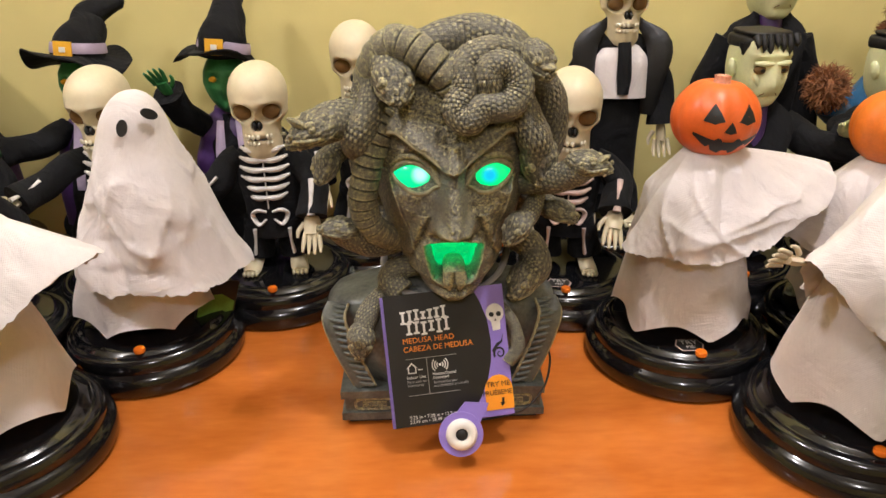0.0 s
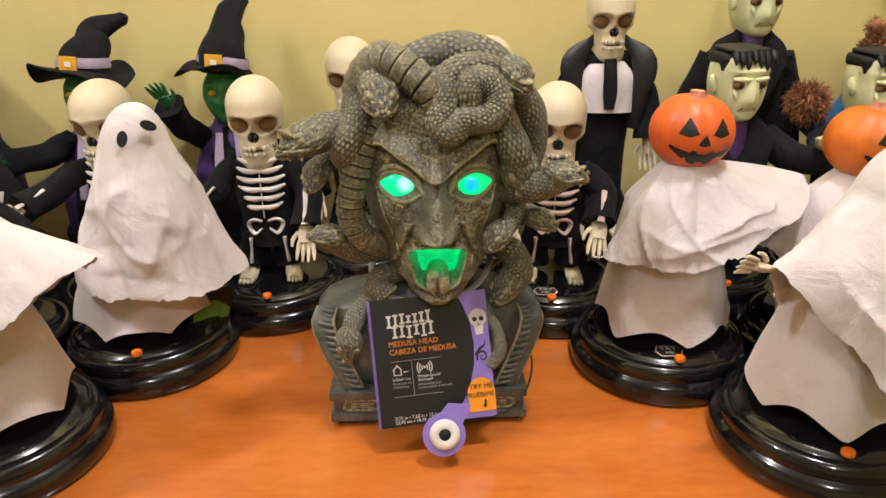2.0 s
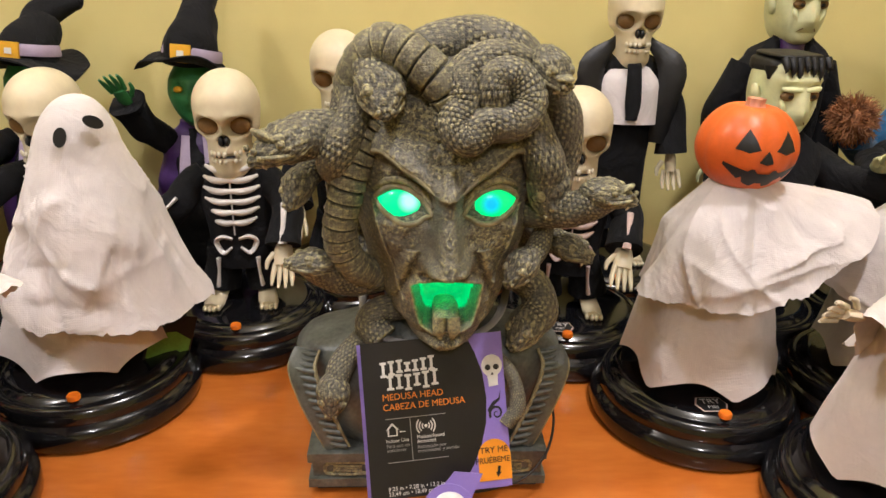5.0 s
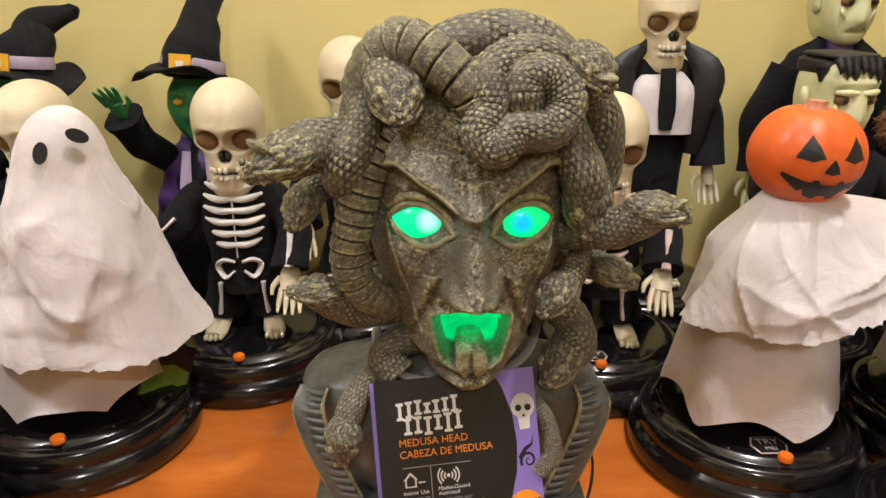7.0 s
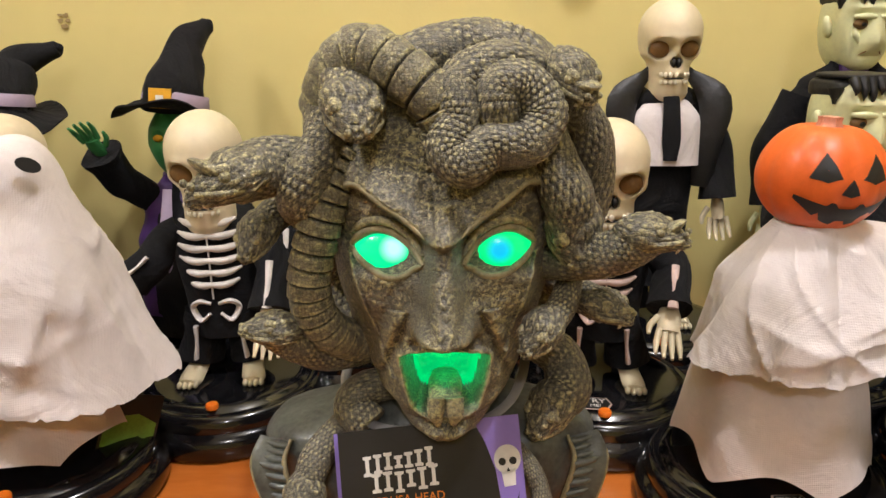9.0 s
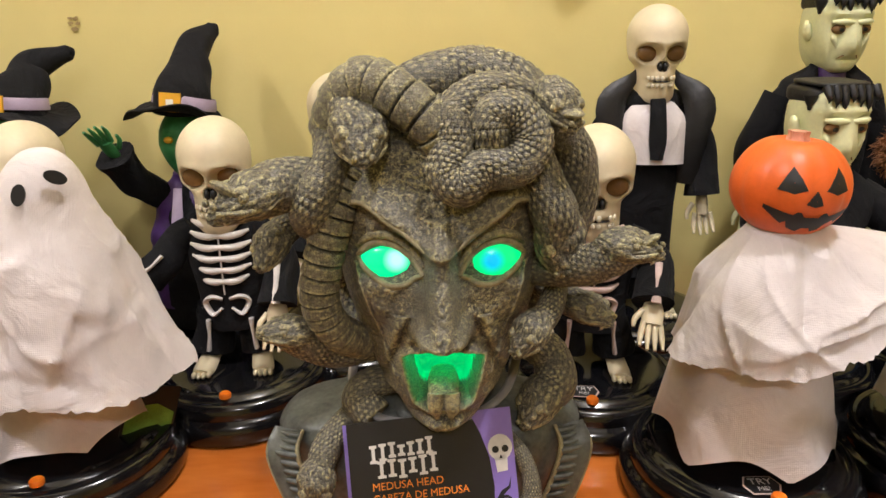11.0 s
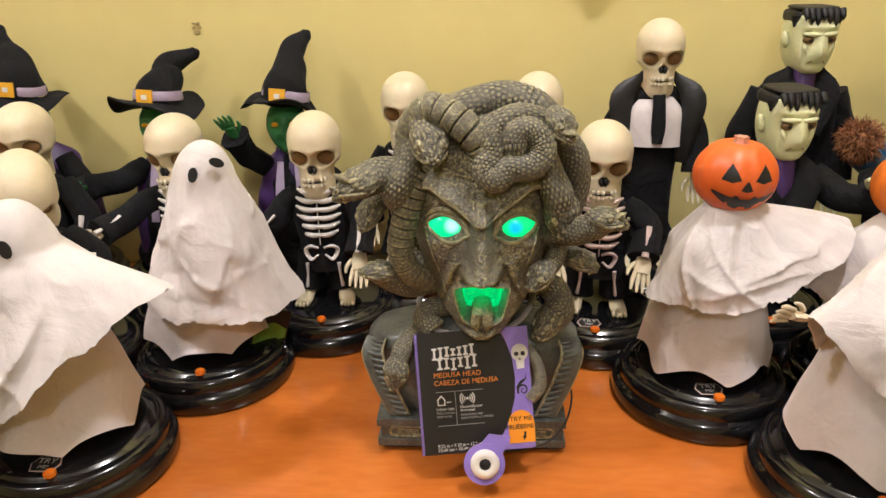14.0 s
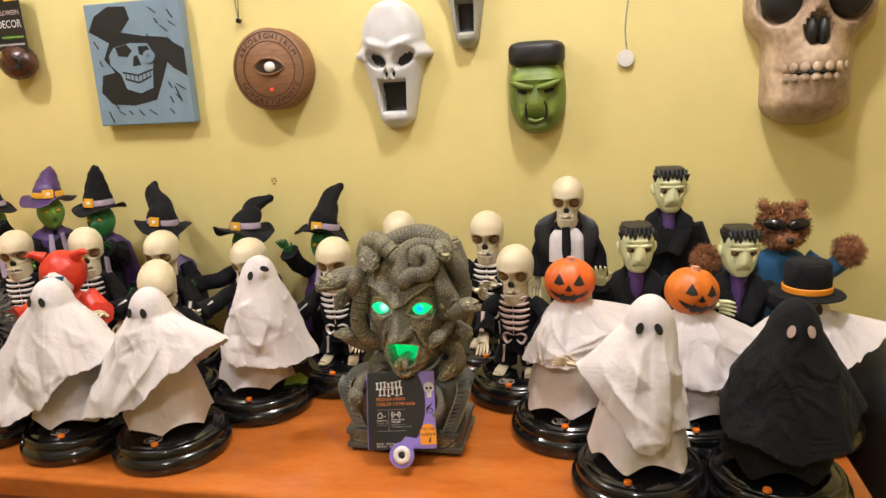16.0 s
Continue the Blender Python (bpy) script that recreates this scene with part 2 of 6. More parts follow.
M = {
    "wall": shade("yellow_wall_paint", (0.77, 0.655, 0.265), 0.55, vary=0.03, scale=4, bump=0.08, bump_scale=350),
    "plain": shade("off_white_paint", (0.75, 0.70, 0.60), 0.7, vary=0.03, scale=4),
    "carpet": shade("brown_floor", (0.22, 0.14, 0.09), 0.8, vary=0.2, scale=15),
    "wood": shade("cherry_veneer", (0.56, 0.165, 0.028), 0.17, vary=0.10, scale=7, bump=0.02, bump_scale=60, stretch=(1.0, 3.5, 3.5), coat=0.3, second=(0.46, 0.118, 0.017)),
    "wood_edge": shade("cherry_edge", (0.40, 0.10, 0.018), 0.35, vary=0.2, scale=6, stretch=(1, 9, 9), coat=0.2),
    "sheet": cloth("white_sheet", (0.70, 0.645, 0.635)),
    "sheet_old": cloth("ivory_sheet", (0.62, 0.55, 0.44)),
    "black_cloth": cloth("black_cloth", (0.008, 0.008, 0.009), sheen=0.02, crease=0.7),
    "satin": shade("black_satin", (0.010, 0.010, 0.011), 0.5, vary=0.3, scale=40, bump=1.0, bump_scale=45),
    "plastic": shade("black_gloss_plastic", (0.007, 0.007, 0.008), 0.13, vary=0.2, scale=12, coat=0.3),
    "bone": shade("ivory_plastic", (0.70, 0.61, 0.42), 0.45, vary=0.06, scale=30, bump=0.05, bump_scale=90, subsurface=0.08),
    "socket": shade("brown_painted_socket", (0.20, 0.105, 0.03), 0.5, vary=0.2, scale=90),
    "dark": shade("black_paint", (0.01, 0.009, 0.008), 0.5),
    "teeth": shade("tooth_paint", (0.72, 0.66, 0.50), 0.35, vary=0.08, scale=120),
    "print": shade("white_print", (0.70, 0.66, 0.62), 0.8, vary=0.08, scale=80),
    "print_pink": shade("pinkish_print", (0.62, 0.47, 0.42), 0.8, vary=0.1, scale=80),
    "orange": shade("orange_plastic", (0.85, 0.20, 0.015), 0.35, vary=0.05, scale=60, subsurface=0.1),
    "pumpkin": shade("orange_vinyl", (0.76, 0.135, 0.022), 0.42, vary=0.08, scale=50, bump=0.06, bump_scale=120),
    "pumpkin2": shade("deep_orange_vinyl", (0.66, 0.16, 0.014), 0.45, vary=0.12, scale=50, bump=0.06, bump_scale=120),
    "stem": shade("pale_stem", (0.62, 0.30, 0.20), 0.5, vary=0.15, scale=80),
    "green_skin": shade("pale_green_vinyl", (0.70, 0.71, 0.42), 0.45, vary=0.08, scale=50, subsurface=0.08),
    "green": shade("witch_green_vinyl", (0.035, 0.20, 0.06), 0.5, vary=0.2, scale=60),
    "lime": shade("lime_green_vinyl", (0.16, 0.33, 0.05), 0.45, vary=0.2, scale=60),
    "green_cloth": shade("green_satin", (0.01, 0.10, 0.03), 0.4, vary=0.3, scale=50, bump=0.4, bump_scale=50),
    "purple": shade("purple_satin", (0.060, 0.022, 0.12), 0.45, vary=0.25, scale=50, bump=0.3, bump_scale=60),
    "lilac": shade("lilac_print", (0.27, 0.19, 0.58), 0.4, vary=0.04, scale=60),
    "lilac_ribbon": shade("lilac_ribbon", (0.42, 0.34, 0.46), 0.6, vary=0.08, scale=60),
    "gold": shade("yellow_felt_buckle", (0.78, 0.40, 0.02), 0.6, vary=0.08, scale=80),
    "red": shade("red_satin", (0.60, 0.035, 0.015), 0.4, vary=0.2, scale=40, bump=0.4, bump_scale=50),
    "fur": shade("brown_fur", (0.32, 0.135, 0.055), 0.9, vary=0.5, scale=120, bump=1.0, bump_scale=300),
    "grey_fur": shade("grey_fur", (0.16, 0.15, 0.14), 0.9, vary=0.4, scale=120, bump=1.0, bump_scale=300),
    "blue": cloth("blue_denim", (0.02, 0.09, 0.19)),
    "skin": shade("cream_hand", (0.72, 0.60, 0.44), 0.5, vary=0.08, scale=60, subsurface=0.08),
    "card": shade("black_card", (0.014, 0.013, 0.013), 0.38, vary=0.1, scale=50),
    "white": shade("white_plastic", (0.80, 0.77, 0.72), 0.35, vary=0.03, scale=40),
    "ink_white": shade("white_ink", (0.75, 0.73, 0.70), 0.5),
    "ink_orange": shade("orange_ink", (0.85, 0.26, 0.03), 0.5),
    "ink_grey": shade("grey_ink", (0.33, 0.32, 0.32), 0.5),
    "ink_black": shade("black_ink", (0.012, 0.012, 0.012), 0.5),
    "orange_card": shade("orange_card", (0.90, 0.33, 0.025), 0.4, vary=0.04, scale=40),
    "clear": shade("milky_strap", (0.30, 0.29, 0.28), 0.3, vary=0.05, scale=60),
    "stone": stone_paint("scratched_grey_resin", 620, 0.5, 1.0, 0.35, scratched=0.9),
    "stone_rim": shade("olive_brushed_resin", (0.33, 0.29, 0.17), 0.45, vary=0.35, scale=160, bump=0.3, bump_scale=500),
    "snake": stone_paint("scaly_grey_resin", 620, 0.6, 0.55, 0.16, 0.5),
    "robe_stone": shade("slate_resin", (0.120, 0.132, 0.118), 0.40, vary=0.3, scale=45, bump=0.25, bump_scale=150, spec=0.6, second=(0.030, 0.034, 0.032)),
    "eye_glow": glowing("lit_green_eye", (0.0, 0.80, 0.22), 1.15, (0.0, 0.42, 1.0), (0.0, 0, 0), 0.0085),
    "eye_glow_blue": glowing("lit_cyan_eye", (0.0, 0.80, 0.30), 1.15, (0.55, 1.0, 1.0), (0.0, 0, 0), 0.0085),
    "panel_blue": shade("blue_grey_print", (0.20, 0.29, 0.36), 0.45, vary=0.08, scale=20),
    "olive": shade("olive_rubber", (0.15, 0.215, 0.03), 0.45, vary=0.2, scale=40),
    "board_wood": shade("brown_stained_wood", (0.24, 0.115, 0.050), 0.55, vary=0.2, scale=40, bump=0.1, bump_scale=120, stretch=(1, 6, 1)),
    "ink_brown": shade("burnt_brown", (0.035, 0.015, 0.007), 0.6),
    "red_lamp": glowing("red_led", (1.0, 0.05, 0.02), 1.5),
    "mask_white": shade("white_mask_plastic", (0.62, 0.61, 0.60), 0.38, vary=0.08, scale=30, bump=0.1, bump_scale=60),
    "mask_grey": shade("grey_mask_plastic", (0.36, 0.36, 0.32), 0.35, vary=0.15, scale=30, bump=0.1, bump_scale=60),
    "bone_aged": shade("aged_bone", (0.55, 0.42, 0.30), 0.5, vary=0.25, scale=14, bump=0.4, bump_scale=40, second=(0.22, 0.13, 0.075)),
    "stain_brown": shade("dark_brown_gloss", (0.07, 0.022, 0.012), 0.3, vary=0.3, scale=30),
    "smudge": shade("scuff", (0.42, 0.30, 0.12), 0.8),
    "leather": shade("black_leather", (0.010, 0.009, 0.009), 0.45, vary=0.2, scale=20, bump=0.3, bump_scale=120),
    "mouth_glow": glowing("lit_green_mouth", (0.0, 0.62, 0.20), 0.62, (0.05, 0.85, 0.55), (0.0565, 0.545, 0.160), 0.016),
}


# ---- building tools ----
class Clay:
    """Collects vertices, faces and material names for one mesh."""

    def __init__(self):
        self.v, self.f, self.m, self.names = [], [], [], []

    def slot(self, name):
        if name not in self.names:
            self.names.append(name)
        return self.names.index(name)

    def grid(self, rows, mat, loop=True, cap=False):
        """Rows of points, joined to a skin. mat: a name, or a function of row and column."""
        base, nr, nc = len(self.v), len(rows), len(rows[0])
        for r in rows:
            self.v.extend(tuple(p) for p in r)
        for i in range(nr - 1):
            for j in range(nc if loop else nc - 1):
                k = (j + 1) % nc
                self.f.append((base + i * nc + j, base + i * nc + k, base + (i + 1) * nc + k, base + (i + 1) * nc + j))
                self.m.append(self.slot(mat if isinstance(mat, str) else mat(i, j)))
        if cap:
            name = mat if isinstance(mat, str) else mat(0, 0)
            self.f.append(tuple(base + j for j in range(nc))[::-1])
            self.f.append(tuple(base + (nr - 1) * nc + j for j in range(nc)))
            self.m += [self.slot(name)] * 2

    def ball(self, c, r, mat, turn=None, nu=20, nv=14, fn=None):
        """An ellipsoid; fn changes the unit direction into a local point."""
        r = (r, r, r) if isinstance(r, (int, float)) else r
        turn = turn or Matrix.Identity(3)
        c = Vector(c)
        rows = []
        for i in range(nv + 1):
            a = math.pi * i / nv
            row = []
            for j in range(nu):
                b = 2 * math.pi * j / nu
                d = Vector((math.sin(a) * math.sin(b), -math.sin(a) * math.cos(b), math.cos(a)))
                q = fn(d) if fn else d
                row.append(c + turn @ Vector((q[0] * r[0], q[1] * r[1], q[2] * r[2])))
            rows.append(row)
        self.grid(rows, mat)

    def tube(self, pts, radii, mat, n=12, steps=5, flat=1.0, cap=True, fn=None, side=None):
        """A smooth tube through points, with a radius at each of them. fn(s, a) scales the radius."""
        pts = [Vector(p) for p in pts]
        radii = [radii] * len(pts) if isinstance(radii, (int, float)) else radii
        ext = [pts[0] * 2 - pts[1]] + pts + [pts[-1] * 2 - pts[-2]]
        line, rad = [], []
        for i in range(len(pts) - 1):
            p0, p1, p2, p3 = ext[i:i + 4]
            for k in range(steps):
                t = k / steps
                line.append(0.5 * (2 * p1 + (p2 - p0) * t + (2 * p0 - 5 * p1 + 4 * p2 - p3) * t * t + (3 * p1 - p0 - 3 * p2 + p3) * t ** 3))
                rad.append(radii[i] + (radii[i + 1] - radii[i]) * (3 * t * t - 2 * t ** 3))
        line.append(pts[-1])
        rad.append(radii[-1])
        ref = Vector(side) if side else Vector((0.13, 0.27, 1))
        rows, last = [], None
        for i, p in enumerate(line):
            d = (line[min(i + 1, len(line) - 1)] - line[max(i - 1, 0)]).normalized()
            u = (last - d * last.dot(d)) if last else ref.cross(d)
            if u.length < 1e-6:
                u = Vector((1, 0, 0)).cross(d)
            u.normalize()
            last = u
            w = d.cross(u)
            s = i / (len(line) - 1)
            rows.append([p + (u * math.cos(a) + w * math.sin(a) * flat) * rad[i] * (fn(s, a) if fn else 1) for a in (2 * math.pi * j / n for j in range(n))])
        self.grid(rows, mat, cap=cap)
        return line

    def lathe(self, c, prof, mat, n=32, fn=None, turn=None):
        """A turned form: (radius, height) pairs about a vertical axis. fn(r, z, a) gives a changed (r, z)."""
        c = Vector(c)
        turn = turn or Matrix.Identity(3)
        rows = []
        for r, z in prof:
            row = []
            for j in range(n):
                a = 2 * math.pi * j / n
                rr, zz = fn(r, z, a) if fn else (r, z)
                row.append(c + turn @ Vector((rr * math.sin(a), -rr * math.cos(a), zz)))
            rows.append(row)
        self.grid(rows, mat)

    def box(self, c, size, mat, turn=None, taper=1.0):
        c, h = Vector(c), [s / 2 for s in size]
        turn = turn or Matrix.Identity(3)
        b = len(self.v)
        for z in (-1, 1):
            k = taper if z > 0 else 1
            for x, y in ((-1, -1), (1, -1), (1, 1), (-1, 1)):
                self.v.append(tuple(c + turn @ Vector((x * h[0] * k, y * h[1] * k, z * h[2]))))
        for f in ((3, 2, 1, 0), (4, 5, 6, 7), (0, 1, 5, 4), (1, 2, 6, 5), (2, 3, 7, 6), (3, 0, 4, 7)):
            self.f.append(tuple(b + i for i in f))
            self.m.append(self.slot(mat))

    def plate(self, outline, thick, mat, m=None):
        """A flat outline in x, z, given a thickness towards -y."""
        m = m or Matrix.Identity(4)
        b, n = len(self.v), len(outline)
        for y in (0, -thick):
            self.v.extend(tuple(m @ Vector((x, y, z))) for x, z in outline)
        self.f += [tuple(range(b, b + n))[::-1], tuple(range(b + n, b + 2 * n))]
        self.f += [(b + i, b + (i + 1) % n, b + n + (i + 1) % n, b + n + i) for i in range(n)]
        self.m += [self.slot(mat)] * (n + 2)

    def done(self, name, parent=None, label="", smooth=True, bevel=0.0):
        me = bpy.data.meshes.new(name)
        me.from_pydata(self.v, [], self.f)
        me.polygons.foreach_set("material_index", self.m)
        me.polygons.foreach_set("use_smooth", [smooth] * len(self.f))
        for nm in self.names:
            me.materials.append(M[nm])
        bm = bmesh.new()
        bm.from_mesh(me)
        bmesh.ops.remove_doubles(bm, verts=bm.verts, dist=1e-6)
        bmesh.ops.recalc_face_normals(bm, faces=bm.faces)
        if smooth:
            for e in bm.edges:
                if len(e.link_faces) == 2 and e.calc_face_angle(0) > 0.9:
                    e.smooth = False
        bm.to_mesh(me)
        bm.free()
        ob = new(name, me)
        if bevel:
            mod = ob.modifiers.new("edge", "BEVEL")
            mod.width, mod.segments, mod.limit_method = bevel, 3, "ANGLE"
        if parent:
            ob.parent = parent
        return tagged(ob, label)


def rot(rx=0, ry=0, rz=0):
    return pose(0, 0, 0, rx, ry, rz).to_3x3()


def lerp(a, b, t):
    return a + (b - a) * t


def bell(x, w):
    return math.exp(-(x / w) ** 2)


def thing(name, at, label, category, group="", turn=0.0):
    ob = new(name)
    ob.empty_display_size = 0.02
    ob.matrix_basis = pose(*at, 0, 0, turn)
    return tagged(ob, label, category, group)


def letters(text, size, mat, m, parent, name="lettering", align="LEFT", squeeze=1.0):
    """Flat lettering in the built-in font, as a mesh facing -y of m."""
    cu = bpy.data.curves.new(name, "FONT")
    cu.body, cu.size, cu.extrude, cu.align_x = text, size, 0.0001, align
    cu.resolution_u = 3
    tmp = bpy.data.objects.new("tmp", cu)
    scene.collection.objects.link(tmp)
    me = bpy.data.meshes.new_from_object(tmp.evaluated_get(bpy.context.evaluated_depsgraph_get()))
    bpy.data.objects.remove(tmp)
    me.materials.clear()
    me.materials.append(M[mat])
    me.transform(m @ pose(0, 0, 0, 90, 0, 0) @ Matrix.Diagonal((squeeze, 1, 1, 1)))
    me.name = name
    ob = new(name, me)
    ob.parent = parent
    return ob


# ---- the room ----
def slab(name, lo, hi, mat, bevel=0.0, label=""):
    c = Clay()
    c.box([(a + b) / 2 for a, b in zip(lo, hi)], [b - a for a, b in zip(lo, hi)], mat)
    return tagged(c.done(name, smooth=False, bevel=bevel), label, kind="structure")


FLOOR, CEILING, WALL = -0.82, 1.6, 0.965
slab("floor", (-2.6, -3.2, FLOOR - 0.1), (2.2, WALL + 0.12, FLOOR), "carpet")
slab("ceiling", (-2.6, -3.2, CEILING), (2.2, WALL + 0.12, CEILING + 0.1), "plain")
slab("wall_north", (-2.6, WALL, FLOOR), (2.2, WALL + 0.12, CEILING), "wall", label="plain wall painted warm pale yellow")
slab("wall_south", (-2.6, -3.32, FLOOR), (2.2, -3.2, CEILING), "wall")
slab("wall_west", (-2.72, -3.2, FLOOR), (-2.6, WALL, CEILING), "wall")
slab("wall_east", (2.2, -3.2, FLOOR), (2.32, WALL, CEILING), "wall")

TABLE_FRONT, TABLE_LEFT, TABLE_RIGHT = 0.414, -1.45, 0.632
table = thing("sideboard", ((TABLE_LEFT + TABLE_RIGHT) / 2, (TABLE_FRONT + 0.962) / 2, FLOOR), "orange cherry-veneered sideboard with a thick smooth top", "sideboard")
c = Clay()
c.box((0, 0, -FLOOR - 0.0175), (TABLE_RIGHT - TABLE_LEFT, 0.962 - TABLE_FRONT, 0.035), "wood")
c.done("top", table, smooth=False, bevel=0.006)
c = Clay()
c.box((0, 0.01, (-FLOOR - 0.035) / 2), (TABLE_RIGHT - TABLE_LEFT - 0.06, 0.962 - TABLE_FRONT - 0.05, -FLOOR - 0.035), "wood_edge")
c.done("body", table, smooth=False)


# ---- bases and figures ----
BASE_TOP = 0.040


def figure_base(owner, button=True, sticker=True, side=0.0, r=0.0840):
    """The round black plastic stand with its orange button and octagonal sticker."""
    k = r / 0.086
    c = Clay()
    prof = [(0.0, 0.0), (0.082, 0.0), (0.0855, 0.004), (0.086, 0.013), (0.0845, 0.0185), (0.081, 0.021), (0.0795, 0.0225), (0.0800, 0.026),
            (0.0790, 0.0315), (0.0765, 0.0345), (0.073, 0.0355), (0.0715, 0.0352), (0.070, 0.0358), (0.068, 0.0385), (0.060, 0.040), (0.0, 0.0415)]
    c.lathe((0, 0, 0), [(a * k, z) for a, z in prof], "plastic", 56)
    base = c.done("base", owner, "glossy black plastic stand")
    a = radians(side)
    if button:
        c = Clay()
        p = Vector((math.sin(a) * 0.066 * k, -math.cos(a) * 0.066 * k, 0.0385))
        c.lathe(p, [(0, 0), (0.0048, 0), (0.0050, 0.0028), (0.0042, 0.0040), (0, 0.0042)], "orange", 16)
        c.done("button", base, "orange push button")
    if sticker:
        p = Vector((math.sin(a - 0.12) * 0.054 * k, -math.cos(a - 0.12) * 0.054 * k, 0.0408))
        st = Clay()
        st.lathe(p, [(0, 0.0003), (0.0125, 0.0003), (0.0128, 0)], "print_pink", 8, fn=lambda r, z, b: (r * (1 if abs(math.cos(b)) < 0.8 else 0.72), z))
        st.lathe(p + Vector((0, 0, 0.0003)), [(0, 0.0003), (0.0113, 0.0003), (0.0114, 0)], "ink_black", 8, fn=lambda r, z, b: (r * (1 if abs(math.cos(b)) < 0.8 else 0.72), z))
        sticker_ob = st.done("sticker", base, "black octagonal sticker with white lettering", smooth=False)
        flat = pose(p.x, p.y, p.z + 0.0008, -90, 0, 0)
        letters("TRY", 0.0085, "ink_white", flat @ pose(0, 0, 0.0003), sticker_ob, align="CENTER")
        letters("ME!", 0.0055, "ink_white", flat @ pose(0, 0, -0.0058), sticker_ob, align="CENTER")
    for d in (-32, 32):
        c = Clay()
        b = a + radians(d)
        c.ball((math.sin(b) * 0.064 * k, -math.cos(b) * 0.064 * k, 0.0392), (0.0024, 0.0024, 0.0012), "plastic", nu=10, nv=6)
        c.done("screw_cap", base)
    return base


def around(spec, a):
    """Smooth periodic interpolation of (degrees, value, ...) rows at the angle a."""
    spec = sorted(spec)
    d = math.degrees(a) % 360
    n = len(spec)
    for i in range(n):
        d0, d1 = spec[i][0], spec[(i + 1) % n][0] + (360 if i == n - 1 else 0)
        dd = d if d >= spec[0][0] else d + 360
        if d0 <= dd <= d1:
            t = (dd - d0) / max(1e-6, d1 - d0)
            t = t * t * (3 - 2 * t)
            return [lerp(x, y, t) for x, y in zip(spec[i][1:], spec[(i + 1) % n][1:])]
    return list(spec[0][1:])


def sheet_layer(c, top, head_r, hem, mat, lean=(0, 0), folds=7, seed=0, dome=True, wrinkle=1.0, neck=0.036, pull=0.5, creases=()):
    """A draped cloth: from a rounded head, or from a collar, out to a hem given as (degrees, reach, height)."""
    nu, ns = 168, 64
    rnd = random.Random(seed * 7 + 1)
    creases = list(creases)
    for k in range(9):
        a0, z0 = rnd.uniform(-1.7, 1.7), rnd.uniform(0.12, top - 0.05)
        creases.append((a0, z0, a0 + rnd.uniform(-0.8, 0.8), z0 - rnd.uniform(0.02, 0.07), rnd.choice((-1, 1)) * rnd.uniform(0.0028, 0.0062)))
    lines = [(p, q, (u - p) * 0.055, v - q, d) for p, q, u, v, d in creases]

    def crease(a, z):
        """Height of the long pulled folds: a soft rise with one sharp side, fading at both ends."""
        w, a = 0.0, (a + math.pi) % (2 * math.pi) - math.pi
        for p, q, du, dv, deep in lines:
            x, y = (a - p) * 0.055, z - q
            ln = math.hypot(du, dv)
            t = (x * du + y * dv) / (ln * ln)
            if -0.3 < t < 1.3:
                o = (x * dv - y * du) / ln
                w += deep * bell((t - 0.5) / 0.5, 1) * (math.exp(-o / 0.013) if o > 0 else math.exp(o / 0.0035))
        return w
    for inner in (0, 1):
        rows = []
        for i in range(ns + 1):
            s = i / ns
            row = []
            for j in range(nu):
                a = 2 * math.pi * j / nu
                reach, low = around(hem, a)
                rag = 0.0022 * noise.noise(Vector((math.cos(a) * 9, math.sin(a) * 9, seed + 3.3))) + 0.0016 * noise.noise(Vector((math.cos(a) * 33, math.sin(a) * 33, seed)))
                low += rag * 1.4
                hs = 0.34
                if s < hs and dome:
                    k = s / hs
                    b = k * 1.18
                    r = head_r * (math.sin(b) / math.sin(1.18)) ** 0.9 * (1 + 0.06 * math.cos(2 * a) * (1 - k))
                    z = top - neck * (1 - math.cos(b)) / (1 - math.cos(1.18))
                else:
                    k = (s - hs) / (1 - hs) if dome else s
                    z0 = top - neck if dome else top
                    mid_r, mid_z = lerp(head_r, reach, 0.56), lerp(z0, low, pull)
                    r = (1 - k) ** 2 * head_r + 2 * k * (1 - k) * mid_r + k * k * reach
                    z = (1 - k) ** 2 * z0 + 2 * k * (1 - k) * mid_z + k * k * low
                    w = k ** 1.3 * (0.0030 * math.sin(folds * a + seed * 1.7 + 2.2 * noise.noise(Vector((math.cos(a) * 1.5, math.sin(a) * 1.5, seed)))))
                    w += min(1, 2.5 * k) * 0.007 * noise.noise(Vector((math.cos(a) * 1.6 + seed, math.sin(a) * 1.6, z * 14)))
                    w += min(1, 3 * k) * 0.0030 * (1 - min(1, abs(noise.noise(Vector((math.cos(a) * 1.5 + seed * 3 + z * 8, math.sin(a) * 1.5 + z * 12, z * 16)))) * 2.2)) ** 4
                    tw = noise.noise(Vector((math.cos(a) * 1.1 + seed * 2.3, math.sin(a) * 1.1, z * 9)))
                    w += k * 0.0065 * (abs(math.sin(2.5 * a + (18 if seed % 2 else -16) * z + 2.6 * tw + seed)) ** 0.7 - 0.6)
                    r += w * wrinkle + crease(a, z) * min(1, 4 * k)
                if inner:
                    r = max(0, r - 0.0010)
                    z -= 0.0010 if s < 0.9 else 0
                t = 1 - (z / top)
                row.append((r * math.sin(a) + lean[0] * (1 - t), -r * math.cos(a) + lean[1] * (1 - t), z))
            rows.append(row)
        if inner:
            c.grid(rows, mat)
        else:
            c.grid(rows, mat)
            edge = rows[-1]
    c.grid([edge, rows[-1]], mat)


